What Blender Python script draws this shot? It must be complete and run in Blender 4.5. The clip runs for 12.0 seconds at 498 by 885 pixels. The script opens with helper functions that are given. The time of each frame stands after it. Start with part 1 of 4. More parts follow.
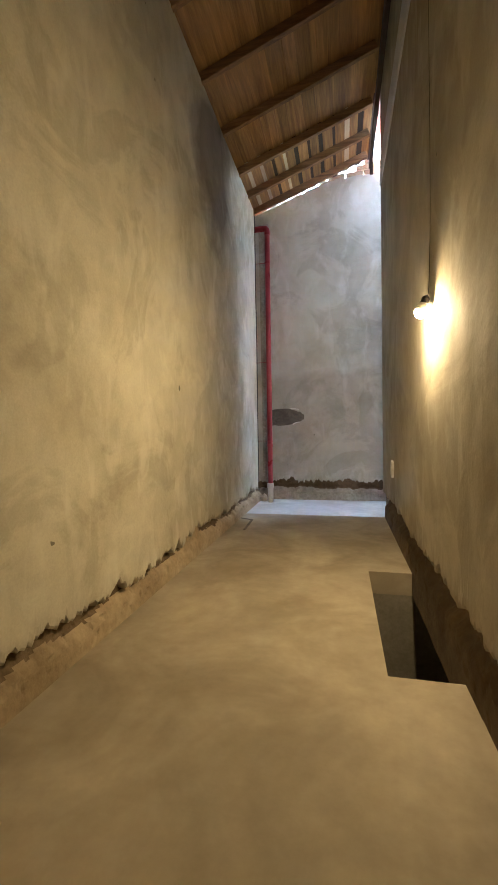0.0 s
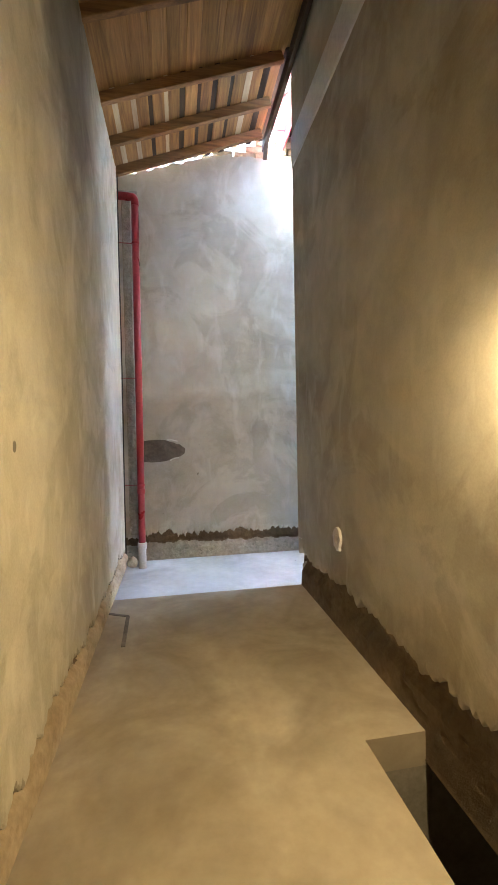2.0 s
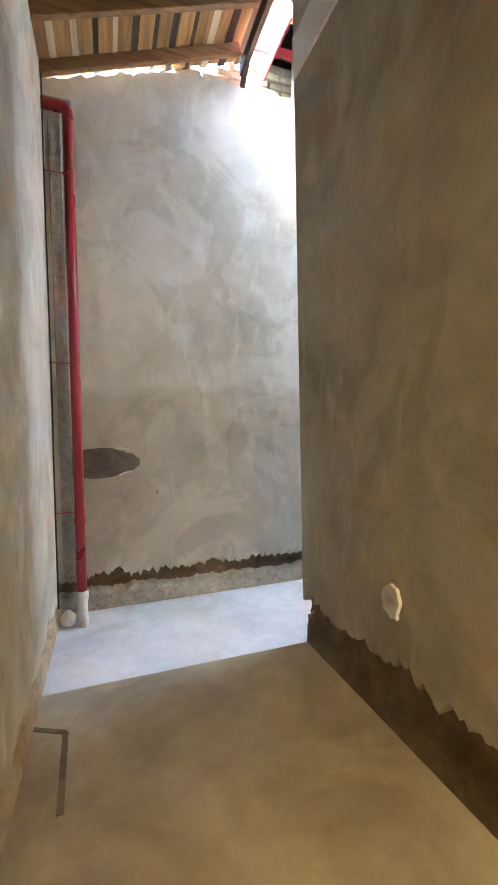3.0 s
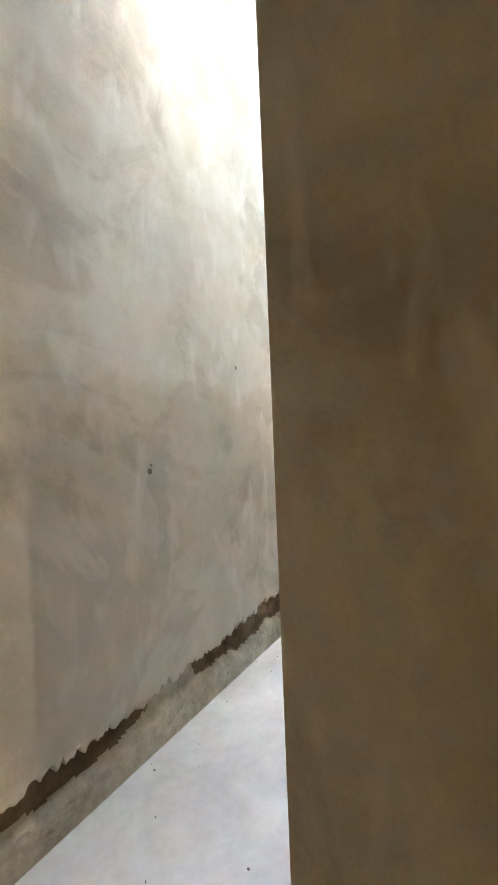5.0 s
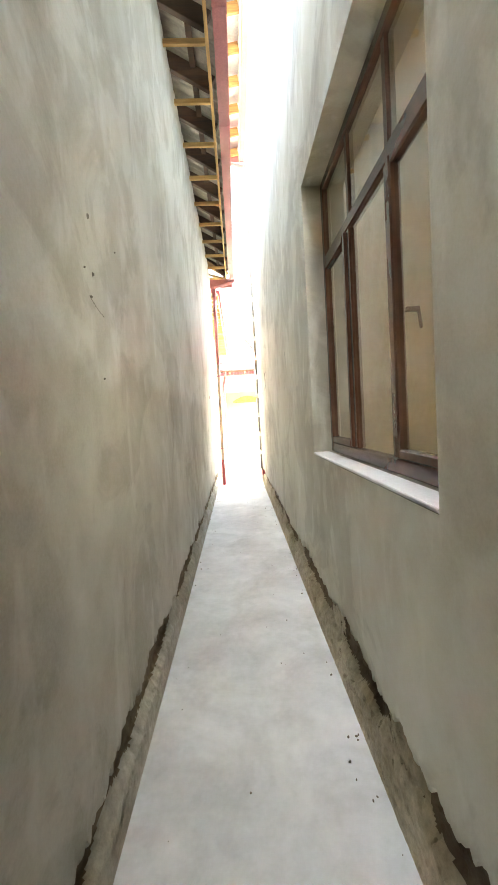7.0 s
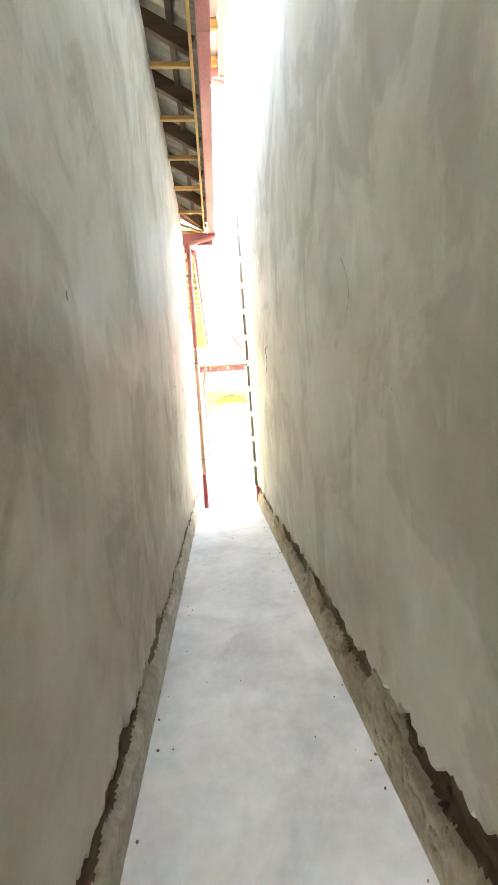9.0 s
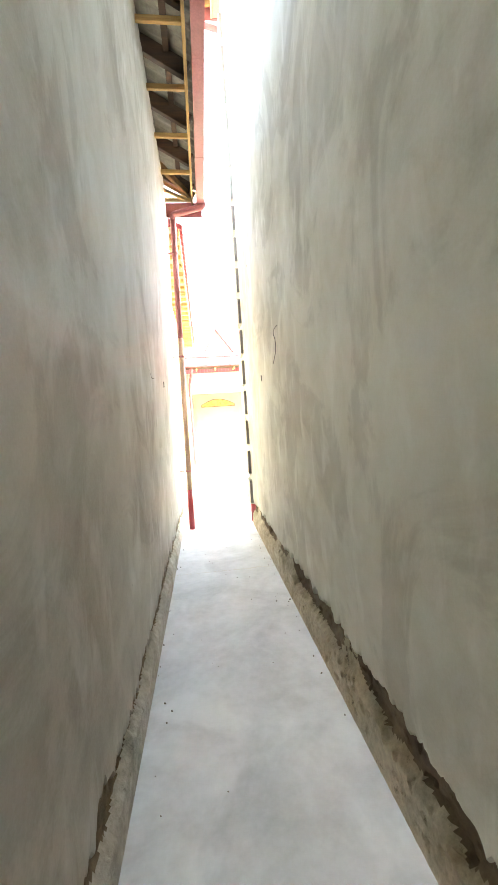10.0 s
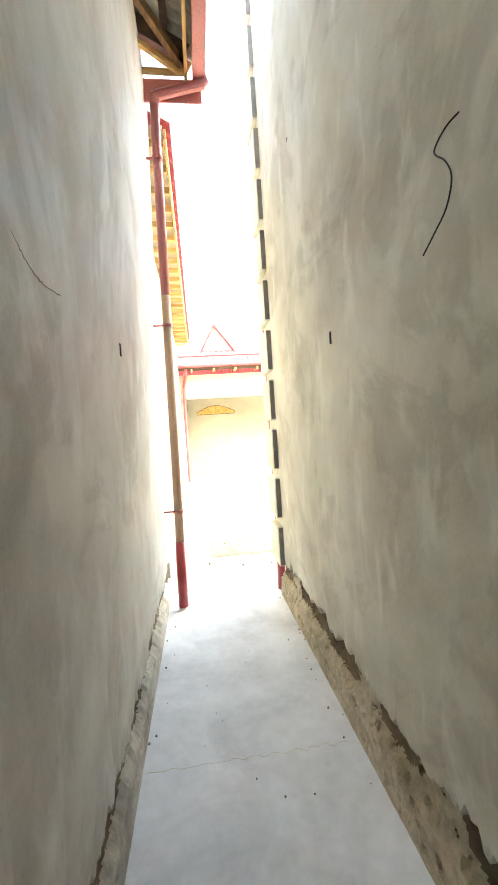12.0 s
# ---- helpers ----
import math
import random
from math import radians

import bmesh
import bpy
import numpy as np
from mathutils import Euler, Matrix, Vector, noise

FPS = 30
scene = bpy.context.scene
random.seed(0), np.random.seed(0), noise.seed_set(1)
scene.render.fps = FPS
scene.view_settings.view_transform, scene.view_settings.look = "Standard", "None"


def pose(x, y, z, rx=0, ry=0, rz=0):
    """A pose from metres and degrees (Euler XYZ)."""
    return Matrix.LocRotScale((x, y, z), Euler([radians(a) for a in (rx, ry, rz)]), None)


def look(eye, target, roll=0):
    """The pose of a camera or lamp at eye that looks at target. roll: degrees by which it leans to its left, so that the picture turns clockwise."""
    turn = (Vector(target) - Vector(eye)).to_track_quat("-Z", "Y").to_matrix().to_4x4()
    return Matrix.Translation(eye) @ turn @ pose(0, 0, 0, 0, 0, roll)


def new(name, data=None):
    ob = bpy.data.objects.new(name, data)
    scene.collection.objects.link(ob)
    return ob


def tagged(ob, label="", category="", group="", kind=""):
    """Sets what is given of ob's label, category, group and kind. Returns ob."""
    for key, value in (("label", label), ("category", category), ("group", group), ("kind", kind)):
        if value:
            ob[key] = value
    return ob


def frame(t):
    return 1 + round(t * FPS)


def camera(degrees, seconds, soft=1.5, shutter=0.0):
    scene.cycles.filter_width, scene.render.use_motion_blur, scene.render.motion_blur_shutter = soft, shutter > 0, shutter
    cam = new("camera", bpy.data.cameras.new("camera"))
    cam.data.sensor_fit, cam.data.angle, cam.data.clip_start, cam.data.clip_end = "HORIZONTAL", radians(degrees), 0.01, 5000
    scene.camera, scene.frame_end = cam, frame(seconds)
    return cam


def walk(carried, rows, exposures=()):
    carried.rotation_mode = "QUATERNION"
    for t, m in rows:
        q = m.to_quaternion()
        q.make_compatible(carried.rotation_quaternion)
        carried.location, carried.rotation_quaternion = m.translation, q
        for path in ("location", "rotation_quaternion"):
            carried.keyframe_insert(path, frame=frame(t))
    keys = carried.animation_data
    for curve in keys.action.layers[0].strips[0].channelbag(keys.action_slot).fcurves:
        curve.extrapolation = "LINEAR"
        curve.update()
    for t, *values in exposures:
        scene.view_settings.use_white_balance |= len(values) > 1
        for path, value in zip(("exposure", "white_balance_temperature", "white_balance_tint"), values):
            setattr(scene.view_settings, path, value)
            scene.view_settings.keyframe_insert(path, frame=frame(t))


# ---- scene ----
cam = camera(62.3, 12.0)
PATH = [
    (0, (-0.46, -5.022, 1.035), (-0.902, -3.072, 0.977), -1.0),
    (0.5, (-0.592, -4.739, 1.298), (-0.711, -2.743, 1.246), -0.9),
    (1, (-0.762, -4.411, 1.352), (-0.697, -2.413, 1.306), -1.0),
    (1.5, (-0.941, -4.057, 1.378), (-0.727, -2.068, 1.341), -1.0),
    (2, (-1.091, -3.662, 1.381), (-0.745, -1.692, 1.346), -1.1),
    (2.5, (-1.212, -3.15, 1.494), (-0.728, -1.211, 1.417), -1.3),
    (2.7, (-1.253, -2.907, 1.489), (-0.71, -0.984, 1.414), -1.2),
    (4.3, (-1.078, -1.208, 1.332), (0.199, 0.327, 1.446), -2.4),
    (4.5, (-0.968, -0.96, 1.33), (0.422, 0.473, 1.452), -2.4),
    (5, (-0.834, -0.447, 1.521), (0.87, 0.6, 1.512), -2.3),
    (5.5, (-0.538, -0.052, 1.515), (1.372, 0.539, 1.453), -3.5),
    (5.7, (-0.38, 0.08, 1.545), (1.569, 0.518, 1.438), -3.9),
    (6, (-0.123, 0.265, 1.598), (1.862, 0.487, 1.496), -3.2),
    (6.5, (0.315, 0.45, 1.612), (2.311, 0.467, 1.488), -3.3),
    (7, (0.862, 0.521, 1.614), (2.857, 0.472, 1.488), -3.4),
    (7.2, (1.087, 0.535, 1.55), (3.083, 0.487, 1.434), -3.8),
    (7.5, (1.412, 0.549, 1.543), (3.408, 0.495, 1.416), -3.9),
    (9.5, (3.891, 0.622, 1.575), (5.881, 0.444, 1.47), -4.1),
    (10, (4.443, 0.653, 1.563), (6.429, 0.439, 1.467), -3.8),
    (10.5, (5.053, 0.658, 1.568), (7.038, 0.429, 1.482), -3.8),
    (11, (5.64, 0.656, 1.587), (7.625, 0.42, 1.511), -3.8),
    (11.5, (6.242, 0.648, 1.582), (8.227, 0.404, 1.523), -3.7),
    (12, (6.83, 0.69, 1.583), (8.814, 0.448, 1.534), -3.7),
]
EXPOSURES = [(0, 7.0, 5700, 5), (1, 7.15, 5700, 5), (2.5, 7.4, 5800, 4), (4.5, 7.2, 7000, 4), (5.5, 6.55, 7300, 3), (6, 6.05, 7500, 2), (6.5, 5.85, 7700, 1), (7.5, 5.7, 7700, 1), (9.5, 5.5, 7600, 0), (10.5, 5.25, 7500, 0), (11.5, 4.95, 7500, -1), (12, 4.62, 7500, -1)]
BULB_STRENGTH = 22.0
walk(cam, [(t, look(e, g, r)) for t, e, g, r in PATH],
     exposures=EXPOSURES)

# ---- light ----
SUN_EL, SUN_FROM = radians(52), (-0.48, -0.877)
world = bpy.data.worlds.new("world")
scene.world = world
world.use_nodes = True
wn = world.node_tree
sky = wn.nodes.new("ShaderNodeTexSky")
sky.sky_type, sky.sun_disc = "NISHITA", False
sky.sun_elevation, sky.sun_rotation = SUN_EL, math.atan2(SUN_FROM[0], SUN_FROM[1])
sky.dust_density, sky.ozone_density = 6.0, 0.6
wn.links.new(sky.outputs[0], wn.nodes["Background"].inputs[0])
wn.nodes["Background"].inputs[1].default_value = 0.15
sun = new("sun", bpy.data.lights.new("sun", "SUN"))
sun.data.energy, sun.data.angle, sun.data.color = 0.7, radians(0.6), (1.0, 0.95, 0.87)
sun.matrix_world = look((SUN_FROM[0] * 20, SUN_FROM[1] * 20, 20 * math.hypot(*SUN_FROM) * math.tan(SUN_EL)), (0, 0, 0))

# ---- plan ----
W = 1.05            # clear width of the passage, plaster to plaster
LX = -1.635         # plaster face of the covered yard's long wall
XE = 10.75          # end of the tall house
XL = 10.95          # end of the low house
PIT = (-0.285, -3.25, -1.947)   # open pit: inner edge, near end, far end
WIN = (1.93, 3.72, 1.338, 3.13)   # window opening


# ---- materials ----
def shader(name):
    m = bpy.data.materials.new(name)
    m.use_nodes = True
    t = m.node_tree
    return m, t, t.nodes["Principled BSDF"]


def node(t, kind, **values):
    n = t.nodes.new("ShaderNode" + kind)
    for k, v in values.items():
        n.inputs[k].default_value = v
    return n


def noise_at(t, src, scale, detail=5, rough=0.6, dist=0.0):
    n = node(t, "TexNoise", Scale=scale, Detail=detail, Roughness=rough, Distortion=dist)
    t.links.new(src, n.inputs["Vector"])
    return n.outputs["Fac"]


def ramp(t, src, stops):
    r = t.nodes.new("ShaderNodeValToRGB")
    e = r.color_ramp.elements
    while len(e) < len(stops):
        e.new(0.5)
    for i, (p, c) in enumerate(stops):
        e[i].position, e[i].color = p, (*c, 1) if len(c) == 3 else (c[0], c[0], c[0], 1)
    t.links.new(src, r.inputs[0])
    return r.outputs[0]


def mix(t, fac, a, b, blend="MIX"):
    m = t.nodes.new("ShaderNodeMix")
    m.data_type, m.blend_type = "RGBA", blend
    for sock, v in ((m.inputs[0], fac), (m.inputs[6], a), (m.inputs[7], b)):
        if isinstance(v, (int, float)):
            sock.default_value = v
        elif isinstance(v, tuple):
            sock.default_value = (*v, 1)
        else:
            t.links.new(v, sock)
    return m.outputs[2]


def calc(t, op, a, b=0.0, clamp=False):
    m = t.nodes.new("ShaderNodeMath")
    m.operation, m.use_clamp = op, clamp
    for sock, v in ((m.inputs[0], a), (m.inputs[1], b)):
        if isinstance(v, (int, float)):
            sock.default_value = v
        else:
            t.links.new(v, sock)
    return m.outputs[0]


def bumped(t, b, height, strength, distance):
    n = node(t, "Bump", Strength=strength, Distance=distance)
    t.links.new(height, n.inputs["Height"])
    t.links.new(n.outputs[0], b.inputs["Normal"])


def place(t, stretch=(1, 1, 1)):
    c = t.nodes.new("ShaderNodeTexCoord").outputs["Object"]
    m = t.nodes.new("ShaderNodeMapping")
    m.inputs["Scale"].default_value = stretch
    t.links.new(c, m.inputs[0])
    return m.outputs[0]


def surface(name, dark, light, coarse=1.2, fine=30.0, rough=(0.75, 0.95), bump=0.3, depth=0.004, stretch=(1, 1, 1), metal=0.0,
            speck=0.0, vary=0.0, grain=0.35):
    """A plain worn surface: a coarse mottling, a fine grain and fine relief."""
    m, t, b = shader(name)
    p = place(t, stretch)
    big = noise_at(t, p, coarse, 4, 0.6, 0.6)
    small = noise_at(t, p, fine, 6, 0.7)
    col = ramp(t, big, [(0.32, dark), (0.68, light)])
    col = mix(t, grain, col, ramp(t, small, [(0.3, (0.25,)), (0.7, (0.75,))]), "OVERLAY")
    if speck:
        s = noise_at(t, p, 9.0, 8, 0.75)
        col = mix(t, ramp(t, s, [(0.72 - 0.14 * speck, (0,)), (0.80 - 0.16 * speck, (speck,))]), col, tuple(c * 0.4 for c in dark))
    if vary:
        info = t.nodes.new("ShaderNodeObjectInfo").outputs["Random"]
        col = mix(t, vary, col, ramp(t, info, [(0, (0.2,)), (1, (0.8,))]), "OVERLAY")
    t.links.new(col, b.inputs["Base Color"])
    t.links.new(ramp(t, big, [(0.3, (rough[0],)), (0.7, (rough[1],))]), b.inputs["Roughness"])
    b.inputs["Metallic"].default_value = metal
    bumped(t, b, small, bump, depth)
    return m


def plaster(name, tone=1.0, zone=False, hue=(1.0, 1.0, 1.0), sheen=(0.85, 0.52), high_shade=None):
    """Hand-trowelled cement plaster: cloudy damp patches, drifting trowel streaks, a burnished sheen here and there."""
    m, t, b = shader(name)
    p = place(t)
    q = place(t, (1.0, 1.0, 0.9))
    cloud = noise_at(t, p, 0.75, 4, 0.55, 0.8)
    streak = noise_at(t, q, 1.9, 5, 0.55, 0.9)
    trowel = noise_at(t, q, 6.5, 4, 0.55, 0.7)
    grain = noise_at(t, p, 90, 4, 0.7)
    smear = noise_at(t, place(t, (1.0, 1.0, 0.42)), 6.0, 4, 0.55, 0.45)
    damp = noise_at(t, p, 1.15, 6, 0.62, 1.1)
    pit = noise_at(t, p, 10.0, 2, 0.4)
    k = tone
    r, g, u = hue
    col = ramp(t, cloud, [(0.28, (0.42 * k * r, 0.395 * k * g, 0.34 * k * u)), (0.5, (0.53 * k * r, 0.515 * k * g, 0.455 * k * u)), (0.72, (0.62 * k * r, 0.61 * k * g, 0.555 * k * u))])
    col = mix(t, 0.2, col, ramp(t, streak, [(0.3, (0.3,)), (0.7, (0.7,))]), "OVERLAY")
    col = mix(t, 0.16, col, ramp(t, trowel, [(0.35, (0.3,)), (0.65, (0.72,))]), "OVERLAY")
    col = mix(t, 0.18, col, ramp(t, grain, [(0.3, (0.3,)), (0.7, (0.7,))]), "OVERLAY")
    col = mix(t, ramp(t, damp, [(0.50, (0,)), (0.56, (0.8,)), (0.72, (0.55,))]), col, mix(t, 1.0, col, (0.80, 0.79, 0.77), "MULTIPLY"))
    col = mix(t, ramp(t, smear, [(0.54, (0,)), (0.72, (0.55,))]), col, (0.70 * k * r, 0.70 * k * g, 0.67 * k * u))
    col = mix(t, ramp(t, pit, [(0.795, (0,)), (0.81, (0.85,))]), col, (0.11, 0.095, 0.075))
    # darker and browner below about 1.8 m, fading out beyond x = 6
    if zone:
        xyz = t.nodes.new("ShaderNodeSeparateXYZ")
        t.links.new(p, xyz.inputs[0])
        edge = calc(t, "ADD", xyz.outputs[2], calc(t, "MULTIPLY", calc(t, "SUBTRACT", noise_at(t, p, 2.2), 0.5), 0.5))
        low = ramp(t, calc(t, "DIVIDE", edge, 4.0), [(0.445, (1,)), (0.475, (0,))])
        near = ramp(t, calc(t, "ADD", calc(t, "MULTIPLY", xyz.outputs[0], 0.05), 0.5), [(0.80, (1,)), (0.95, (0,))])
        col = mix(t, calc(t, "MULTIPLY", low, near), col, mix(t, 1.0, col, (0.80, 0.765, 0.715), "MULTIPLY"))
    # soft dark blot: shade above the lamp's cut-off, painted into the colour
    if high_shade:
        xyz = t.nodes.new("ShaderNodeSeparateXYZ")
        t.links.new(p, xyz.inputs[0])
        dy = calc(t, "DIVIDE", calc(t, "SUBTRACT", xyz.outputs[1], high_shade[0]), high_shade[2])
        dz = calc(t, "DIVIDE", calc(t, "SUBTRACT", xyz.outputs[2], high_shade[1]), high_shade[3])
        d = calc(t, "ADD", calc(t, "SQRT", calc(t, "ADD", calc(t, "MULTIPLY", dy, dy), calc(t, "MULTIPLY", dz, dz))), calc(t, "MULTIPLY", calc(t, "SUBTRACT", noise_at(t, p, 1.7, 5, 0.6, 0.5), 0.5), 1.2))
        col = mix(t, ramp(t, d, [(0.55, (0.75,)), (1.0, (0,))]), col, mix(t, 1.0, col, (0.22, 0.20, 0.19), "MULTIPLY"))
    t.links.new(col, b.inputs["Base Color"])
    t.links.new(ramp(t, streak, [(0.35, (sheen[0],)), (0.7, (sheen[1],))]), b.inputs["Roughness"])
    h = calc(t, "ADD", calc(t, "MULTIPLY", streak, 1.0), calc(t, "ADD", calc(t, "MULTIPLY", trowel, 0.35), calc(t, "MULTIPLY", grain, 0.035)))
    bumped(t, b, h, 0.36, 0.02)
    return m


def wood(name, dark, light, axis, rough=0.7):
    s = [14, 14, 14]
    s[axis] = 0.9
    return surface(name, dark, light, 1.6, 7.0, (rough - 0.1, rough + 0.15), 0.25, 0.003, tuple(s), vary=0.35)


def paint(name, colour, rough=0.4, metal=0.0):
    return surface(name, tuple(c * 0.82 for c in colour), colour, 2.5, 60, (rough, rough + 0.2), 0.08, 0.001, metal=metal)


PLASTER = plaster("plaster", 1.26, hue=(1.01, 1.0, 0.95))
# same plaster darkened and warmed: the yard's dim lamp light in its tone
PLASTER_WEST = plaster("shaded_plaster_tan", 0.86, hue=(1.05, 1.0, 0.88), sheen=(0.95, 0.75), high_shade=(-1.15, 3.55, 0.8, 0.8))
PLASTER_EAST = plaster("shaded_plaster_brown", 0.74, hue=(1.07, 1.0, 0.88), sheen=(0.95, 0.78))
PLASTER_FAR = plaster("plaster_brown_below", 1.14, True, hue=(1.0, 1.0, 1.02), sheen=(0.88, 0.56))
MORTAR = surface("rough_mortar", (0.36, 0.30, 0.195), (0.58, 0.515, 0.39), 2.6, 26, (0.9, 1.0), 0.8, 0.015, speck=0.9, grain=0.55)
MORTAR_GREY = surface("grey_mortar", (0.31, 0.275, 0.215), (0.50, 0.465, 0.39), 2.2, 22, (0.9, 1.0), 0.7, 0.015, speck=0.5, grain=0.5)
MORTAR_TAN = surface("dusty_mortar", (0.29, 0.22, 0.13), (0.48, 0.39, 0.26), 1.8, 20, (0.9, 1.0), 0.6, 0.012, speck=0.4, grain=0.4)
# dark brown that stands for shade under the broken plaster edge
MORTAR_DARK = surface("shade_dark_mortar", (0.095, 0.065, 0.037), (0.21, 0.155, 0.095), 2.2, 20, (0.9, 1.0), 0.7, 0.015, speck=0.4, grain=0.5)
SCREED = surface("cement_screed", (0.43, 0.445, 0.445), (0.62, 0.635, 0.635), 1.9, 11, (0.7, 0.92), 0.15, 0.004, speck=0.2, grain=0.2)
# tan of dust, darkened further for the yard's dim warm light
SCREED_DUSTY_DIM = surface("dusty_dim_screed", (0.25, 0.205, 0.14), (0.44, 0.38, 0.28), 1.6, 9, (0.7, 0.95), 0.2, 0.006, speck=0.2, grain=0.2)
PATCH = surface("damp_mortar", (0.10, 0.085, 0.065), (0.2, 0.17, 0.135), 5, 30, (0.85, 1.0), 0.8, 0.01)
PALE = surface("pale_gypsum", (0.62, 0.6, 0.55), (0.75, 0.73, 0.68), 6, 50, (0.8, 0.95), 0.3, 0.004)
BELT = surface("pale_cement_belt", (0.55, 0.56, 0.57), (0.68, 0.69, 0.7), 1.2, 30, (0.6, 0.85), 0.3, 0.004)
DIRT = surface("bare_earth", (0.15, 0.115, 0.065), (0.26, 0.205, 0.125), 1.6, 14, (0.9, 1.0), 0.9, 0.02, speck=0.5)
GROUND = surface("yard_concrete", (0.22, 0.215, 0.20), (0.30, 0.295, 0.275), 0.7, 12, (0.8, 0.95), 0.3, 0.006, speck=0.15)
BRICK = surface("sand_brick", (0.42, 0.34, 0.22), (0.6, 0.5, 0.35), 6, 40, (0.85, 1.0), 0.6, 0.006, vary=0.4)
BRICK_YELLOW = surface("yellow_brick", (0.24, 0.13, 0.04), (0.56, 0.34, 0.11), 7, 24, (0.85, 1.0), 0.6, 0.006, grain=0.6)
BLOCK = surface("grey_block", (0.17, 0.16, 0.14), (0.3, 0.28, 0.24), 3, 30, (0.85, 1.0), 0.6, 0.008)
WOOD_X = wood("rafter_wood", (0.14, 0.075, 0.032), (0.33, 0.185, 0.08), 0)
WOOD_Y = wood("roof_board_wood", (0.21, 0.105, 0.036), (0.47, 0.265, 0.09), 1)
WOOD_PALE = wood("bright_board_wood", (0.50, 0.40, 0.26), (0.68, 0.57, 0.4), 1)
WOOD_NEW_Y = wood("new_joist_wood", (0.42, 0.25, 0.09), (0.66, 0.43, 0.18), 1)
WOOD_NEW_X = wood("new_fascia_wood", (0.42, 0.25, 0.09), (0.66, 0.43, 0.18), 0)
WOOD_DARK = wood("dark_wood", (0.03, 0.018, 0.012), (0.085, 0.05, 0.028), 1)
SHEET_OLD = surface("dull_sheet_underside", (0.15, 0.145, 0.12), (0.27, 0.255, 0.215), 1.5, 30, (0.6, 0.8), 0.15, 0.002)
CREAM = paint("cream_paint", (0.50, 0.41, 0.29), 0.6)
RED = paint("red_enamel", (0.36, 0.035, 0.045), 0.25)
ROSE = paint("rose_enamel", (0.48, 0.16, 0.16), 0.4)
SUNLIT_TAN = paint("sunlit_enamel", (0.46, 0.29, 0.19), 0.4)
RED_ROOF = paint("red_roof_enamel", (0.40, 0.055, 0.065), 0.5)
PVC = paint("grey_plastic", (0.62, 0.62, 0.6), 0.45)
ZINC = surface("galvanised_sheet", (0.38, 0.39, 0.39), (0.55, 0.56, 0.55), 2, 40, (0.4, 0.6), 0.15, 0.002, metal=0.5)
FRAME = surface("brown_laminate", (0.075, 0.035, 0.022), (0.14, 0.07, 0.045), 3, 30, (0.24, 0.27), 0.0, 0.001, (1, 1, 1), grain=0.2)
SILL = paint("white_sill", (0.78, 0.78, 0.77), 0.5)
WHITE = surface("cream_render", (0.27, 0.25, 0.20), (0.35, 0.33, 0.27), 0.8, 20, (0.85, 0.95), 0.1, 0.003, grain=0.08)
CABLE = paint("black_cable", (0.02, 0.02, 0.022), 0.5)
SOCKET = paint("white_socket", (0.7, 0.68, 0.62), 0.5)
PIT_WALL = surface("pit_concrete", (0.22, 0.20, 0.16), (0.32, 0.29, 0.24), 1.5, 30, (0.85, 0.95), 0.3, 0.005)
ROOM = surface("room_plaster", (0.49, 0.43, 0.31), (0.61, 0.55, 0.42), 0.8, 30, (0.85, 0.95), 0.2, 0.004)


def glass(name):
    m, t, b = shader(name)
    b.inputs["Base Color"].default_value = (0.9, 0.94, 0.92, 1)
    b.inputs["Roughness"].default_value = 0.02
    b.inputs["Transmission Weight"].default_value = 1.0
    b.inputs["IOR"].default_value = 1.5
    return m


def glow(name, colour, strength):
    m, t, b = shader(name)
    b.inputs["Emission Color"].default_value = (*colour, 1)
    b.inputs["Emission Strength"].default_value = strength
    return m


GLASS = glass("window_glass")
BULB = glow("lit_bulb", (1.0, 0.68, 0.33), BULB_STRENGTH)

# ---- mesh helpers ----
BASE = {}


def thing(name, loc, label, category, group="", kind=""):
    ob = new(name)
    ob.location = loc
    BASE[ob] = Vector(loc)
    return tagged(ob, label, category, group, kind)


def part(name, bm, material, parent=None, label="", smooth=False):
    """Links a bmesh, built in world places, as one mesh under a thing or a part."""
    if parent is not None:
        bmesh.ops.translate(bm, verts=bm.verts, vec=-BASE[parent])
    bmesh.ops.recalc_face_normals(bm, faces=bm.faces)
    me = bpy.data.meshes.new(name)
    bm.to_mesh(me)
    bm.free()
    if smooth:
        me.polygons.foreach_set("use_smooth", [True] * len(me.polygons))
    me.materials.append(material)
    ob = new(name, me)
    if parent is not None:
        ob.parent = parent
        BASE[ob] = BASE[parent]
    else:
        BASE[ob] = Vector((0, 0, 0))
    return tagged(ob, label)


def solid(bm, x0, x1, y0, y1, z0, z1, bevel=0.0):
    r = bmesh.ops.create_cube(bm, size=1, matrix=Matrix.Translation(((x0 + x1) / 2, (y0 + y1) / 2, (z0 + z1) / 2)) @ Matrix.Diagonal((x1 - x0, y1 - y0, z1 - z0, 1)))
    if bevel:
        edges = list({e for v in r["verts"] for e in v.link_edges})
        bmesh.ops.bevel(bm, geom=edges, offset=bevel, segments=1, affect="EDGES")
    return bm


def box(*a, bevel=0.0):
    return solid(bmesh.new(), *a, bevel=bevel)


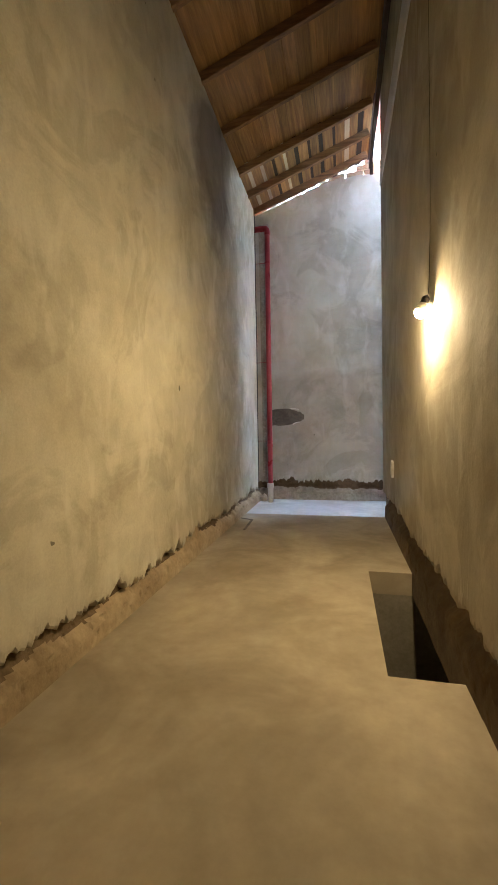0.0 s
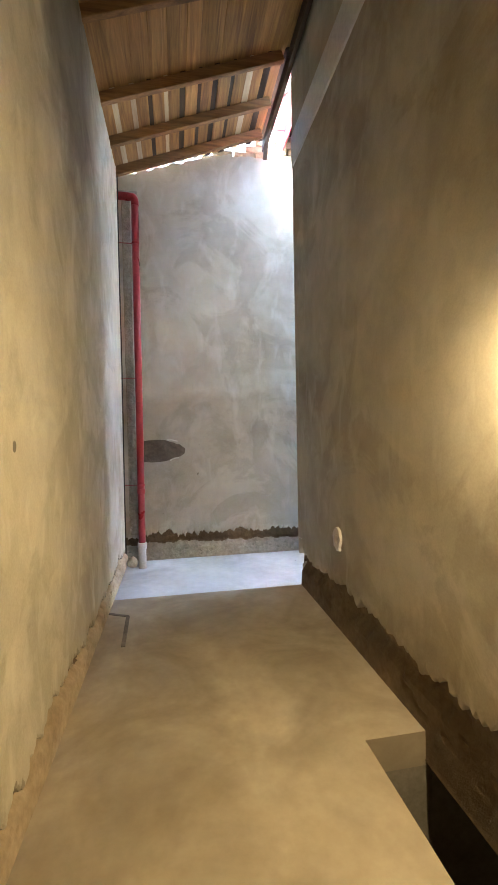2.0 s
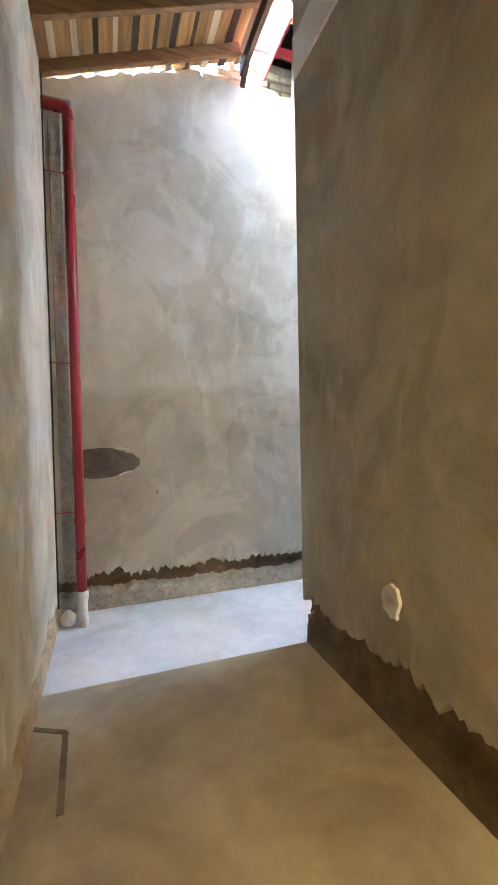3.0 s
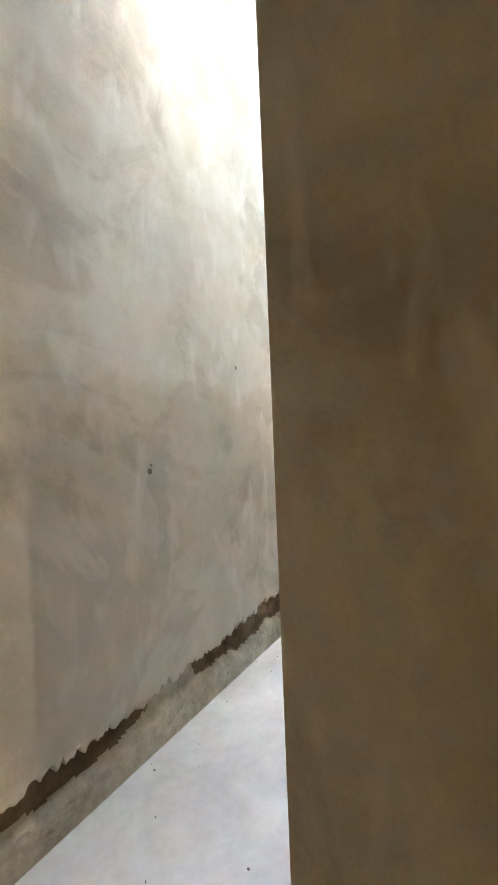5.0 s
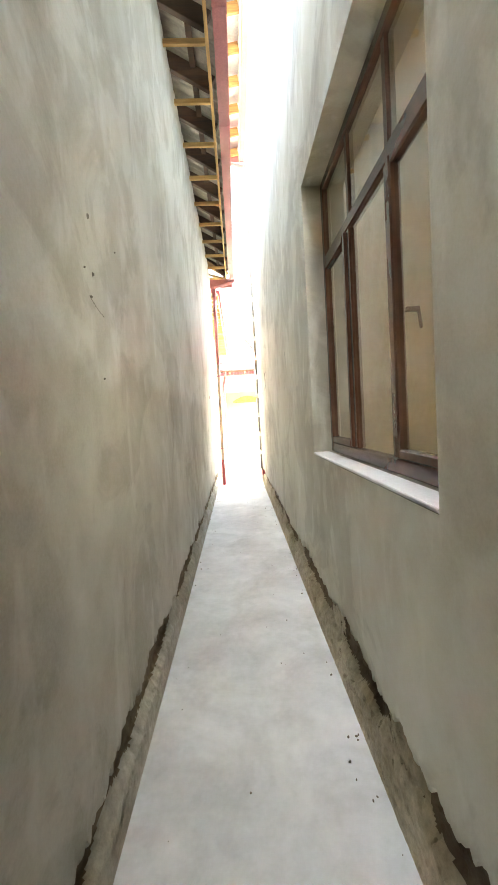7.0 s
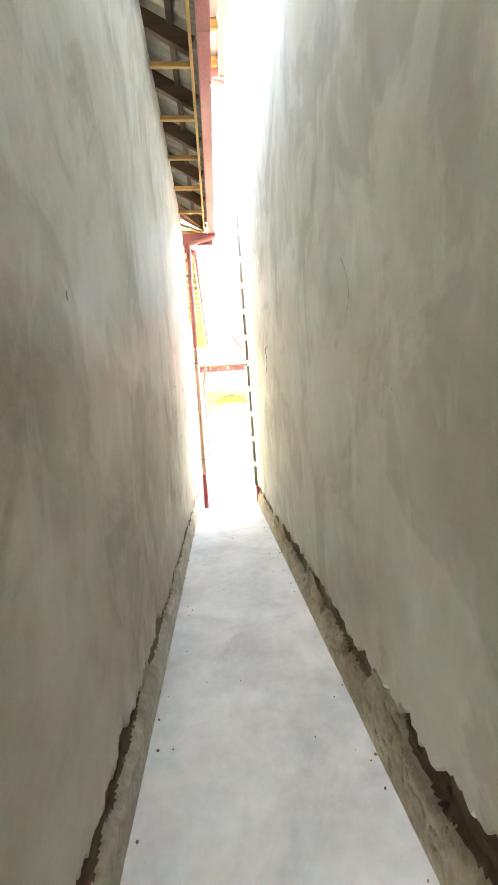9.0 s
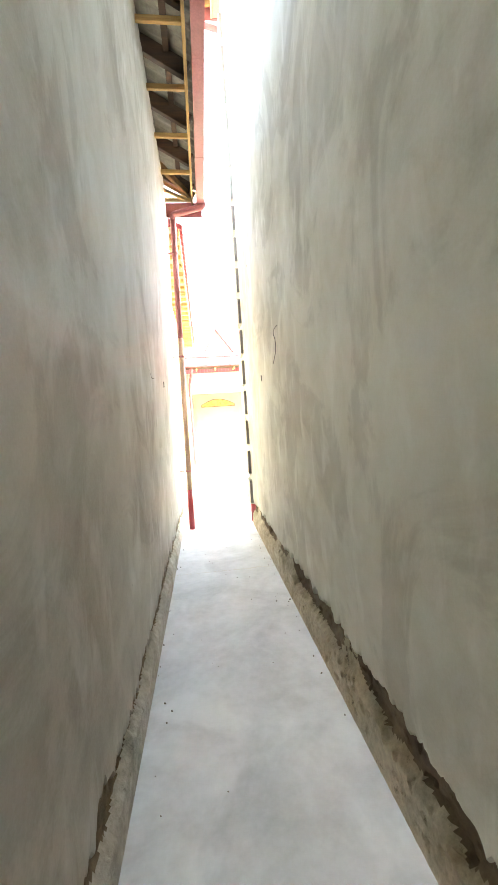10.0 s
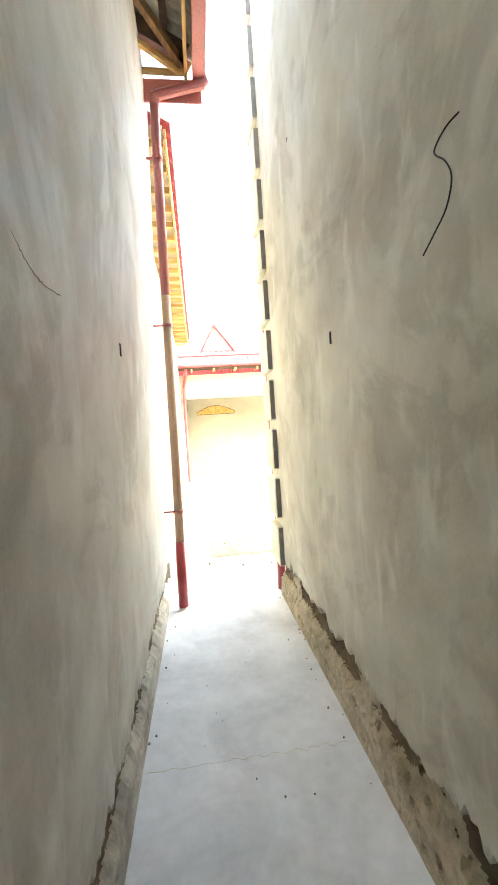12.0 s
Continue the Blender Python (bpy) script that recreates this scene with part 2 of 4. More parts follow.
def beam(p, q, w, h, up=(0, 0, 1), bevel=0.004, bm=None):
    """A squared timber from p to q, w across and h along up."""
    bm = bm or bmesh.new()
    p, q = Vector(p), Vector(q)
    d = (q - p).normalized()
    s = d.cross(Vector(up)).normalized()
    u = s.cross(d)
    rot = Matrix((d, s, u)).transposed().to_4x4()
    r = bmesh.ops.create_cube(bm, size=1, matrix=Matrix.Translation((p + q) / 2) @ rot @ Matrix.Diagonal(((q - p).length, w, h, 1)))
    if bevel:
        bmesh.ops.bevel(bm, geom=list({e for v in r["verts"] for e in v.link_edges}), offset=bevel, segments=1, affect="EDGES")
    return bm


def tube(points, r, seg=14, bm=None, cap=True):
    bm = bm or bmesh.new()
    pts = [Vector(p) for p in points]
    rings = []
    ref = None
    for i, p in enumerate(pts):
        a = pts[i] - pts[i - 1] if i else pts[1] - pts[0]
        b = pts[i + 1] - pts[i] if i + 1 < len(pts) else a
        d = (a.normalized() + b.normalized()).normalized()
        if ref is None:
            ref = d.orthogonal().normalized()
        s = (ref - ref.dot(d) * d).normalized()
        ref = s
        u = d.cross(s)
        k = 1 / max(0.5, math.cos(a.angle(b) / 2)) if a.length and b.length else 1
        rings.append([bm.verts.new(p + (s * math.cos(j * math.tau / seg) + u * math.sin(j * math.tau / seg)) * r * (k if 0 < i < len(pts) - 1 else 1)) for j in range(seg)])
    for a, b in zip(rings, rings[1:]):
        for j in range(seg):
            bm.faces.new((a[j], a[(j + 1) % seg], b[(j + 1) % seg], b[j]))
    if cap:
        bm.faces.new(rings[0])
        bm.faces.new(rings[-1])
    return bm


def lathe(profile, centre, seg=20, bm=None):
    """A turned body round a vertical axis from (radius, height) steps."""
    bm = bm or bmesh.new()
    c = Vector(centre)
    rings = [[bm.verts.new(c + Vector((r * math.cos(j * math.tau / seg), r * math.sin(j * math.tau / seg), z))) for j in range(seg)] for r, z in profile]
    for a, b in zip(rings, rings[1:]):
        for j in range(seg):
            bm.faces.new((a[j], a[(j + 1) % seg], b[(j + 1) % seg], b[j]))
    bm.faces.new(rings[0])
    bm.faces.new(rings[-1])
    return bm


def bend(points, steps=5):
    """Rounds a polyline a little, for pipes and cables."""
    pts = [Vector(p) for p in points]
    out = []
    for i in range(len(pts) - 1):
        p0, p1, p2, p3 = pts[max(i - 1, 0)], pts[i], pts[i + 1], pts[min(i + 2, len(pts) - 1)]
        for k in range(steps):
            u = k / steps
            out.append(0.5 * ((2 * p1) + (p2 - p0) * u + (2 * p0 - 5 * p1 + 4 * p2 - p3) * u * u + (3 * p1 - p0 - 3 * p2 + p3) * u ** 3))
    return out + [pts[-1]]


def sheet(grid, bm=None):
    bm = bm or bmesh.new()
    rows = [[bm.verts.new(p) for p in row] for row in grid]
    for a, b in zip(rows, rows[1:]):
        for j in range(len(a) - 1):
            bm.faces.new((a[j], a[j + 1], b[j + 1], b[j]))
    return bm


def plaster_sheet(bm, axis, face, s0, s1, z0, z1, out, thick=0.095, lean=0.0, ragged=True, step=0.013, seed=0.0, rise=0.0):
    """A coat of plaster on a wall: a slightly wavy face, and a broken lower edge where ragged. axis: the one along which it runs."""
    n = max(2, int((s1 - s0) / step))
    if ragged:
        lift = [0.0, 0.012, 0.05, 0.13, 0.3, 0.6]
    else:
        lift = [0.0]
    peak = z1 if callable(z1) else lambda s: z1
    hi = max(peak(s0), peak(s1))
    tops = [t for t in (z0 + 1.0 + 0.5 * i for i in range(16)) if t < hi - 0.1] + [hi]

    def put(s, z, d):
        d += lean * max(0.0, (z - 1.5) / 3.4)
        return (s, face + out * d, z) if axis == "x" else (face + out * d, s, z)

    def edge(s):
        v = Vector((s, seed, 0))
        return z0 + rise * min(max(s, -2), 3) + (0.05 * noise.noise(v * 0.9) + 0.04 * noise.noise(v * 3.7) + 0.09 * abs(noise.noise(v * 6.3)) - 0.02 + 0.05 * abs(noise.noise(v * 17)) + 0.03 * noise.noise(v * 37) + 0.022 * noise.noise(v * 71) if ragged else 0)

    back, rowset = [], [[] for _ in range(len(lift) + len(tops))]
    for i in range(n + 1):
        s = s0 + (s1 - s0) * i / n
        e = edge(s)
        back.append(put(s, e + 0.006 * noise.noise(Vector((s * 20, 3, seed))), -thick))
        zs = [e + l for l in lift] + [min(max(t, e + 0.62) if ragged else t, peak(s) - 0.02 * (len(tops) - 1 - j)) for j, t in enumerate(tops)]
        for k, z in enumerate(zs):
            v = Vector((s * 0.8, z * 0.8, seed))
            d = 0.007 * noise.noise(v) + 0.0025 * noise.noise(v * 4)
            if ragged and k < 3:
                d += (0.006, 0.010, 0.004)[k] * noise.noise(Vector((s * 17, z * 17, seed))) - (0.010, 0.002, 0)[k]
            if k == len(zs) - 1 and callable(z1):
                z += 0.03 * noise.noise(Vector((s * 9, 2, seed))) + 0.015 * noise.noise(Vector((s * 25, 2, seed)))
            if i in (0, n) or (not ragged and k in (0, len(zs) - 1)):
                d = 0
            rowset[k].append(put(s, z, d))
    return sheet([back] + rowset, bm)


def rubble_foot(bm, axis, face, s0, s1, z0, z1, out, lip, seed=0.0, step=0.018, amount=0.010, hollow=0.06, grit=1.0):
    """The bare lower strip of a wall: packed mortar that falls back into a hollow under the broken plaster edge. lip: that edge's height."""
    n, m = int((s1 - s0) / step), max(4, int((z1 - z0) / step))
    deep = [hollow * min(1.0, max(0.25, 0.8 + 1.1 * noise.noise(Vector(((s0 + (s1 - s0) * i / n) * 1.9, seed, 3))))) for i in range(n + 1)]
    grid = []
    for j in range(m + 1):
        row = []
        z = z0 + (z1 - z0) * j / m
        for i in range(n + 1):
            s = s0 + (s1 - s0) * i / n
            v = Vector((s, z * 1.5, seed))
            d = amount * min(1.0, 0.25 + max(0.0, z) / 0.12) * (0.4 * noise.noise(v * 7) + grit * (0.6 * noise.noise(v * 13) + 0.45 * noise.noise(v * 24)))
            pit_ = min(1.0, max(0.0, noise.noise(v * 17 + Vector((7, 0, 0))) + 0.5 * noise.noise(v * 31) - 0.34) / 0.2)
            d -= 0.022 * grit * pit_ * min(1.0, max(0.0, z) / 0.05)
            k = (z - lip * 0.42 - 0.05 * noise.noise(Vector((s * 2.3, seed, 1))) - 0.035 * noise.noise(Vector((s * 8, seed, 5))) - 0.012 * noise.noise(Vector((s * 18, seed, 9)))) / 0.075
            k = min(max(k, 0.0), 1.0)
            d += 0.016 * (1 - min(1.0, max(0.0, z / lip))) - deep[i] * k * k * (3 - 2 * k)
            if j == 0:
                d = 0.018 + 0.004 * noise.noise(v * 5)
            d = max(d, -0.066)
            row.append((s, face + out * d, z) if axis == "x" else (face + out * d, s, z))
        grid.append(row)
    return sheet(grid, bm)


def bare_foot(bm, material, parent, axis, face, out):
    """Links a bare foot; faces back in the hollow get dark mortar as painted shade."""
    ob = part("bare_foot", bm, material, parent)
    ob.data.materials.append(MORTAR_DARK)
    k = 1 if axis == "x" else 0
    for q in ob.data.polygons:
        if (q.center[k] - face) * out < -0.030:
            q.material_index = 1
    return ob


def structure(name, bm, material, label=""):
    return tagged(part(name, bm, material, None, label), kind="structure")


# ---- floors and ground ----
g = bmesh.new()
for a in ((-120, -1.9, -120, 160), (-1.9, 180, -120, -8), (-1.9, 180, 8, 160), (11.05, 180, -8, 8)):
    solid(g, a[0], a[1], a[2], a[3], -0.3, -0.012)
structure("ground", g, GROUND)
fa = bmesh.new()
solid(fa, -1.9, PIT[0], -7.6, -0.032, -0.16, 0.0)
solid(fa, PIT[0], 0.06, PIT[2], -0.032, -0.16, 0.0)
solid(fa, PIT[0], 0.06, -7.6, PIT[1], -0.16, 0.0)
floor_a = structure("floor", fa, SCREED_DUSTY_DIM, "dusty trowelled screed floor of the covered yard, dim warm light in its tone")
fb = bmesh.new()
solid(fb, -1.9, 11.05, -0.03, 1.2, -0.16, 0.0, 0.003)
floor_b = structure("floor", fb, SCREED, "pale grey cement screed floor of the passage")

# pit in the floor of the covered yard
pit = structure("pit", box(PIT[0] - 0.25, 1.8, PIT[1] - 0.2, PIT[2] + 0.2, -1.9, -1.7), PIT_WALL)
for a in ((PIT[0] - 0.25, PIT[0] - 0.001, PIT[1] - 0.2, PIT[2] + 0.2, -1.7, -0.161),
          (PIT[0], 0.04, PIT[2] + 0.001, PIT[2] + 0.2, -1.7, -0.161),
          (PIT[0], 0.04, PIT[1] - 0.2, PIT[1] - 0.001, -1.7, -0.161),
          (1.6, 1.8, PIT[1] - 0.2, PIT[2] + 0.2, -1.7, -0.2),
          (0.041, 1.6, PIT[2] + 0.001, PIT[2] + 0.2, -1.7, -0.2),
          (0.041, 1.6, PIT[1] - 0.2, PIT[1] - 0.001, -1.7, -0.2),
          (0.332, 1.8, PIT[1] - 0.2, PIT[2] + 0.2, -0.199, -0.1)):
    part("pit_wall", box(*a), PIT_WALL, pit)

# ---- walls round the covered yard and the passage ----
HT = 7.5      # height of the tall house
w = bmesh.new()
solid(w, -2.0, LX - 0.10, -7.6, W + 0.099, -0.2, 4.25)
wall_l = structure("wall_west", w, BLOCK)
p = bmesh.new()
plaster_sheet(p, "y", LX, -7.3, 0.70, 0.20, 4.12, 1, seed=3.1)
solid(p, LX - 0.095, LX, 0.701, 0.712, 0.22, 4.0)
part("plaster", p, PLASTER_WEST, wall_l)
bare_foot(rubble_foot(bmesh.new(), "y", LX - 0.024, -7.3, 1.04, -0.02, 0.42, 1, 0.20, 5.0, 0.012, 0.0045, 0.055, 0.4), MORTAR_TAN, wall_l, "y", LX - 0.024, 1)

w = bmesh.new()
solid(w, -2.0, -0.5, W + 0.10, 1.42, -0.2, 4.15)
solid(w, -0.5, -0.12, W + 0.14, 1.42, -0.2, 4.45)
solid(w, -0.12, 0.42, W + 0.14, 1.42, -0.2, 4.86)
solid(w, 0.42, XL - 0.02, W + 0.10, 1.42, -0.2, 4.75)
wall_n = structure("wall_north", w, BLOCK)
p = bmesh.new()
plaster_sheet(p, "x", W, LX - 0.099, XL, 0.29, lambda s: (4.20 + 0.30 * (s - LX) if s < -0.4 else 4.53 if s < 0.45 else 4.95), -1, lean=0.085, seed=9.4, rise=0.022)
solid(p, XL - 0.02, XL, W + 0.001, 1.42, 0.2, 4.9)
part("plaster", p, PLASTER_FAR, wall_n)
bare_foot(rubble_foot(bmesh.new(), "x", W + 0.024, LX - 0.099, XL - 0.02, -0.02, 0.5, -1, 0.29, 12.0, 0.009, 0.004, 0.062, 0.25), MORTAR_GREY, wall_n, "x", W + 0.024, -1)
part("bare_end", box(XL - 0.02, XL - 0.004, W + 0.03, 1.42, -0.02, 0.2), MORTAR, wall_n)

# bricks left bare along the top of that wall
brick_me = bpy.data.meshes.new("brick")
b = box(-0.118, 0.118, -0.058, 0.058, -0.032, 0.032, bevel=0.005)
b.to_mesh(brick_me)
b.free()
brick_me.materials.append(BRICK)


def lay(x, y, z, parent, turn=0.0):
    ob = new("brick", brick_me)
    ob.parent = parent
    ob.matrix_basis = pose(x, y + 0.006 * noise.noise(Vector((x * 9, z * 9, 1))), z, 0, 0, turn)


rng = random.Random(4)
for k in range(9):
    z = 4.20 + 0.036 + 0.076 * k
    x = LX + (0.12 if k % 2 else 0.0)
    while x < 0.7:
        roof_z = 4.12 + 0.36 * (x - LX)
        if z < roof_z + 0.10 and x > -0.75 + 0.9 * max(0, z - 4.5) and z > 4.44 and (z < 4.62 or x > -0.2 or rng.random() < 0.75):
            lay(x + rng.uniform(-0.006, 0.006), W + 0.075, z, wall_n, rng.uniform(-1.5, 1.5))
        x += 0.252

w = bmesh.new()
solid(w, 0.10, 0.33, -7.6, -0.301, -0.2, HT)
wall_r = structure("wall_east", w, BLOCK)
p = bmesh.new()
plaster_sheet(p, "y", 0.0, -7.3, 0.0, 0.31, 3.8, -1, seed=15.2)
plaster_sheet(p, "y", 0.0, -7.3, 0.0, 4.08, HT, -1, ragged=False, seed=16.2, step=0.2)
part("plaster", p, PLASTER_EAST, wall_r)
part("cement_belt", box(-0.012, 0.034, -7.3, -0.003, 3.8, 4.08, bevel=0.006), BELT, wall_r, "pale cement belt high on the wall")
# all in dark mortar: the plaster overhang's shade is put into its colour
part("bare_foot", rubble_foot(bmesh.new(), "y", 0.028, -7.3, -0.03, -0.14, 0.5, -1, 0.31, 18.0, 0.022, 0.005, 0.06, 0.5), MORTAR_DARK, wall_r)

w = bmesh.new()
solid(w, 0.33, XE - 0.02, -0.30, -0.10, -0.2, WIN[2] - 0.04)
solid(w, 0.33, XE - 0.02, -0.30, -0.10, WIN[3] + 0.02, HT)
solid(w, 0.33, WIN[0] - 0.02, -0.30, -0.10, WIN[2] - 0.04, WIN[3] + 0.02)
solid(w, WIN[1] + 0.02, XE - 0.02, -0.30, -0.10, WIN[2] - 0.04, WIN[3] + 0.02)
solid(w, 0.10, 0.33, -0.30, -0.101, -0.2, HT)
wall_s = structure("wall_south", w, BLOCK)
p = bmesh.new()
plaster_sheet(p, "x", 0.0, 0.0, WIN[0], 0.42, HT, 1, seed=21.7)
plaster_sheet(p, "x", 0.0, WIN[0], WIN[1], 0.42, WIN[2] - 0.015, 1, seed=21.7)
plaster_sheet(p, "x", 0.0, WIN[1], XE, 0.42, HT, 1, seed=21.7)
plaster_sheet(p, "x", 0.0, WIN[0], WIN[1], WIN[3], HT, 1, ragged=False, seed=24.3, step=0.15)
# plastered jambs and head of the window opening
solid(p, WIN[0] - 0.02, WIN[0], -0.2, -0.001, WIN[2] - 0.03, WIN[3] + 0.02)
solid(p, WIN[1], WIN[1] + 0.02, -0.2, -0.001, WIN[2] - 0.03, WIN[3] + 0.02)
solid(p, WIN[0], WIN[1], -0.2, -0.001, WIN[3], WIN[3] + 0.02)
part("plaster", p, PLASTER, wall_s)
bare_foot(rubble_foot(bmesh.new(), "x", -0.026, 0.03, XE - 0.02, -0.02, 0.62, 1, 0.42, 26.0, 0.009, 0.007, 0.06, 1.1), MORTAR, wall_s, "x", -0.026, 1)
for k in range(16):
    z = 0.37 + 0.437 * k
    part("quoin", box(10.42, XE + 0.03, -0.25, 0.045, z, z + 0.355, bevel=0.008), PLASTER, wall_s)
    # thin grey plate that paints shade on the side facing the passage
    part("quoin_shade_side", box(10.414, 10.4195, -0.004, 0.038, z + 0.01, z + 0.345), BLOCK, wall_s, "grey side of the block, shade in its colour")
structure("wall_end", box(XE - 0.3, XE - 0.005, -6.0, -0.31, -0.2, HT), PLASTER)
# unseen wall added to close the yard, dark so it bounces little light
structure("added_back_wall", box(-2.0, 0.33, -7.8, -7.3, -0.2, 5.4), BLOCK)

# ---- room behind the window ----
rm = bmesh.new()
solid(rm, 0.34, 6.0, -4.4, -4.2, 0.4, 1.2)
solid(rm, 0.34, 6.0, -4.4, -4.2, 3.1, 4.2)
solid(rm, 0.34, 0.9, -4.4, -4.2, 1.2, 3.1)
solid(rm, 2.3, 6.0, -4.4, -4.2, 1.2, 3.1)
solid(rm, 4.75, 4.95, -4.2, -0.31, 0.4, 4.2)
solid(rm, 0.34, 0.4, -4.2, -0.31, 0.4, 4.2)
structure("room_wall", rm, ROOM)
structure("room_floor", box(0.34, 4.95, -4.4, -0.31, 0.3, 0.4), WOOD_X)
structure("room_ceiling", box(0.34, 4.95, -4.4, -0.31, 4.2, 4.3), ROOM)
sk = thing("wall_socket", (4.75, -1.62, 1.85), "white double wall socket in the tan room wall", "socket")
part("plate", box(4.735, 4.749, -1.70, -1.54, 1.81, 1.89, bevel=0.004), SOCKET, sk)
for y in (-1.66, -1.58):
    part("insert", box(4.728, 4.734, y - 0.02, y + 0.02, 1.83, 1.87), CABLE, sk)

# ---- window ----
win = thing("window_1", ((WIN[0] + WIN[1]) / 2, -0.1, WIN[2]), "brown framed three-part window with top lights", "window", kind="structure")
x0, x1, z0, z1 = WIN[0] + 0.002, WIN[1] - 0.002, WIN[2] + 0.002, WIN[3] - 0.002
YF, TR = -0.145, 2.585
m1, m2 = 2.552, 3.118


def bar(bm, a0, a1, b0, b1, deep=0.020, back=0.035):
    solid(bm, a0, a1, YF - back, YF + deep, b0, b1, 0.006)


f = bmesh.new()
bar(f, x0, x0 + 0.06, z0, z1)
bar(f, x1 - 0.06, x1, z0, z1)
bar(f, x0 + 0.06, x1 - 0.06, z0, z0 + 0.065)
bar(f, x0 + 0.06, x1 - 0.06, z1 - 0.06, z1)
part("window_frame", f, FRAME, win)
f = bmesh.new()
bar(f, x0 + 0.06, x1 - 0.06, TR, TR + 0.065, 0.019, 0.034)
part("transom", f, FRAME, win)
for mx in (m1, m2):
    f = bmesh.new()
    bar(f, mx - 0.026, mx + 0.026, z0 + 0.065, TR, 0.018, 0.032)
    bar(f, mx - 0.024, mx + 0.024, TR + 0.065, z1 - 0.06, 0.012, 0.032)
    part("mullion", f, FRAME, win)
cols = ((x0 + 0.06, m1 - 0.026, True), (m1 + 0.026, m2 - 0.026, False), (m2 + 0.026, x1 - 0.06, True))
for a, c, opens in cols:
    lo, hi = z0 + 0.065, TR
    if opens:
        s = bmesh.new()
        for q in ((a, a + 0.045, lo, hi), (c - 0.045, c, lo, hi), (a + 0.045, c - 0.045, lo, lo + 0.045), (a + 0.045, c - 0.045, hi - 0.045, hi)):
            solid(s, q[0] + 0.002, q[1] - 0.002, YF - 0.02, YF + 0.032, q[2] + 0.002, q[3] - 0.002, 0.007)
        sash = part("sash", s, FRAME, win)
        part("pane", box(a + 0.04, c - 0.04, YF + 0.006, YF + 0.012, lo + 0.04, hi - 0.04), GLASS, sash)
        if a < 2.2:
            h = beam((c - 0.045, YF - 0.07, 1.99), (c - 0.065, YF - 0.07, 1.915), 0.012, 0.012, (0, 1, 0))
            solid(h, c - 0.052, c - 0.03, YF - 0.074, YF - 0.02, 1.985, 2.005, 0.003)
            part("handle", h, FRAME, sash, "dark window handle")
    else:
        part("pane", box(a - 0.004, c + 0.004, YF - 0.003, YF + 0.003, lo - 0.004, hi + 0.004), GLASS, win)
    part("pane", box(a - 0.004, c + 0.004, YF - 0.003, YF + 0.003, TR + 0.061, z1 - 0.056), GLASS, win)
for o in win.children_recursive:
    if o.name.startswith("pane"):
        o.visible_shadow = False
part("window_sill", box(WIN[0], WIN[1], -0.11, 0.002, WIN[2] - 0.014, WIN[2] + 0.001, bevel=0.004), SILL, win, "white plastered outer sill")

# ---- roof over the covered yard ----
RS = 0.36                                   # its fall towards the long wall


def rz(x):
    return 4.10 + RS * (x - LX)


roof = thing("roof_yard", (LX, 0, 4.1), "low sloping timber roof with boards on rafters", "roof", kind="structure")
for k in range(15):
    y = (0.83, 0.40, -0.10, -0.79, -1.46)[k] if k < 5 else -1.46 - 0.66 * (k - 4)
    if y < -7.2:
        break
    part("rafter", beam((LX - 0.25, y, rz(LX - 0.25) + 0.05), (-0.10, y, rz(-0.10) + 0.05), 0.05, 0.09, bevel=0.005), WOOD_X, roof)
k = 0
x = LX - 0.2
rng = random.Random(7)
while x < -0.12:
    wd = 0.120 + rng.uniform(-0.010, 0.012)
    z = rz(x + wd / 2) + 0.112
    part("board", beam((x + wd / 2, -7.25, z), (x + wd / 2 + rng.uniform(-0.008, 0.008), 1.02, z), wd, 0.022, (-RS, 0, 1)), WOOD_Y, roof)
    part("upper_board", beam((x + wd + 0.02, -7.25, z + 0.03), (x + wd + 0.02, -0.12, z + 0.03), 0.075, 0.02, (-RS, 0, 1)), WOOD_Y, roof)
    # outer bays: bright slits and dark gaps are put into the board colours
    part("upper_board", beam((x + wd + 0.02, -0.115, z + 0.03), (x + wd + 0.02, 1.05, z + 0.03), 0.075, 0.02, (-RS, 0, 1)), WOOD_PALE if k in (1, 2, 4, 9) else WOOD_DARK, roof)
    k += 1
    x += wd + 0.030
part("roof_sheet", beam((-0.92, -7.4, rz(-0.92) + 0.19), (-0.92, 1.1, rz(-0.92) + 0.19), 1.80, 0.012, (-RS, 0, 1)), ZINC, roof)
part("edge_beam", beam((-0.05, -7.3, 4.655), (-0.05, 0.93, 4.62), 0.045, 0.11, bevel=0.005), WOOD_DARK, roof)
# made-up sheet, added to keep sky light off the top of the far wall
part("added_flashing", beam((-0.08, -7.4, 4.90), (-0.08, 0.45, 4.90), 0.38, 0.01, (-0.25, 0, 1)), ZINC, roof)
part("strut", beam((-0.05, 0.74, 4.60), (-0.03, 0.99, 4.53), 0.045, 0.04), WOOD_DARK, roof)

# ---- low house: eaves along the passage ----
YG = 0.47                                   # inner lip of its gutter
low = thing("roof_low_house", (5, 1.2, 4.8), "open timber eaves under grey corrugated sheets", "roof", kind="structure")
xs = [10.62 - 0.668 * k for k in range(16)]
for x in xs:
    part("joist", beam((x, YG + 0.13, 4.835), (x, 1.75, 4.855), 0.034, 0.05, bevel=0.004), WOOD_NEW_Y, low)
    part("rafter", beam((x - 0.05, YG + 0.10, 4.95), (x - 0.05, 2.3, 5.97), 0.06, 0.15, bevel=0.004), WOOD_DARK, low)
    part("tie", beam((x - 0.05, 1.0, 4.9), (x - 0.05, 1.35, 5.42), 0.05, 0.10, bevel=0.004), WOOD_DARK, low)
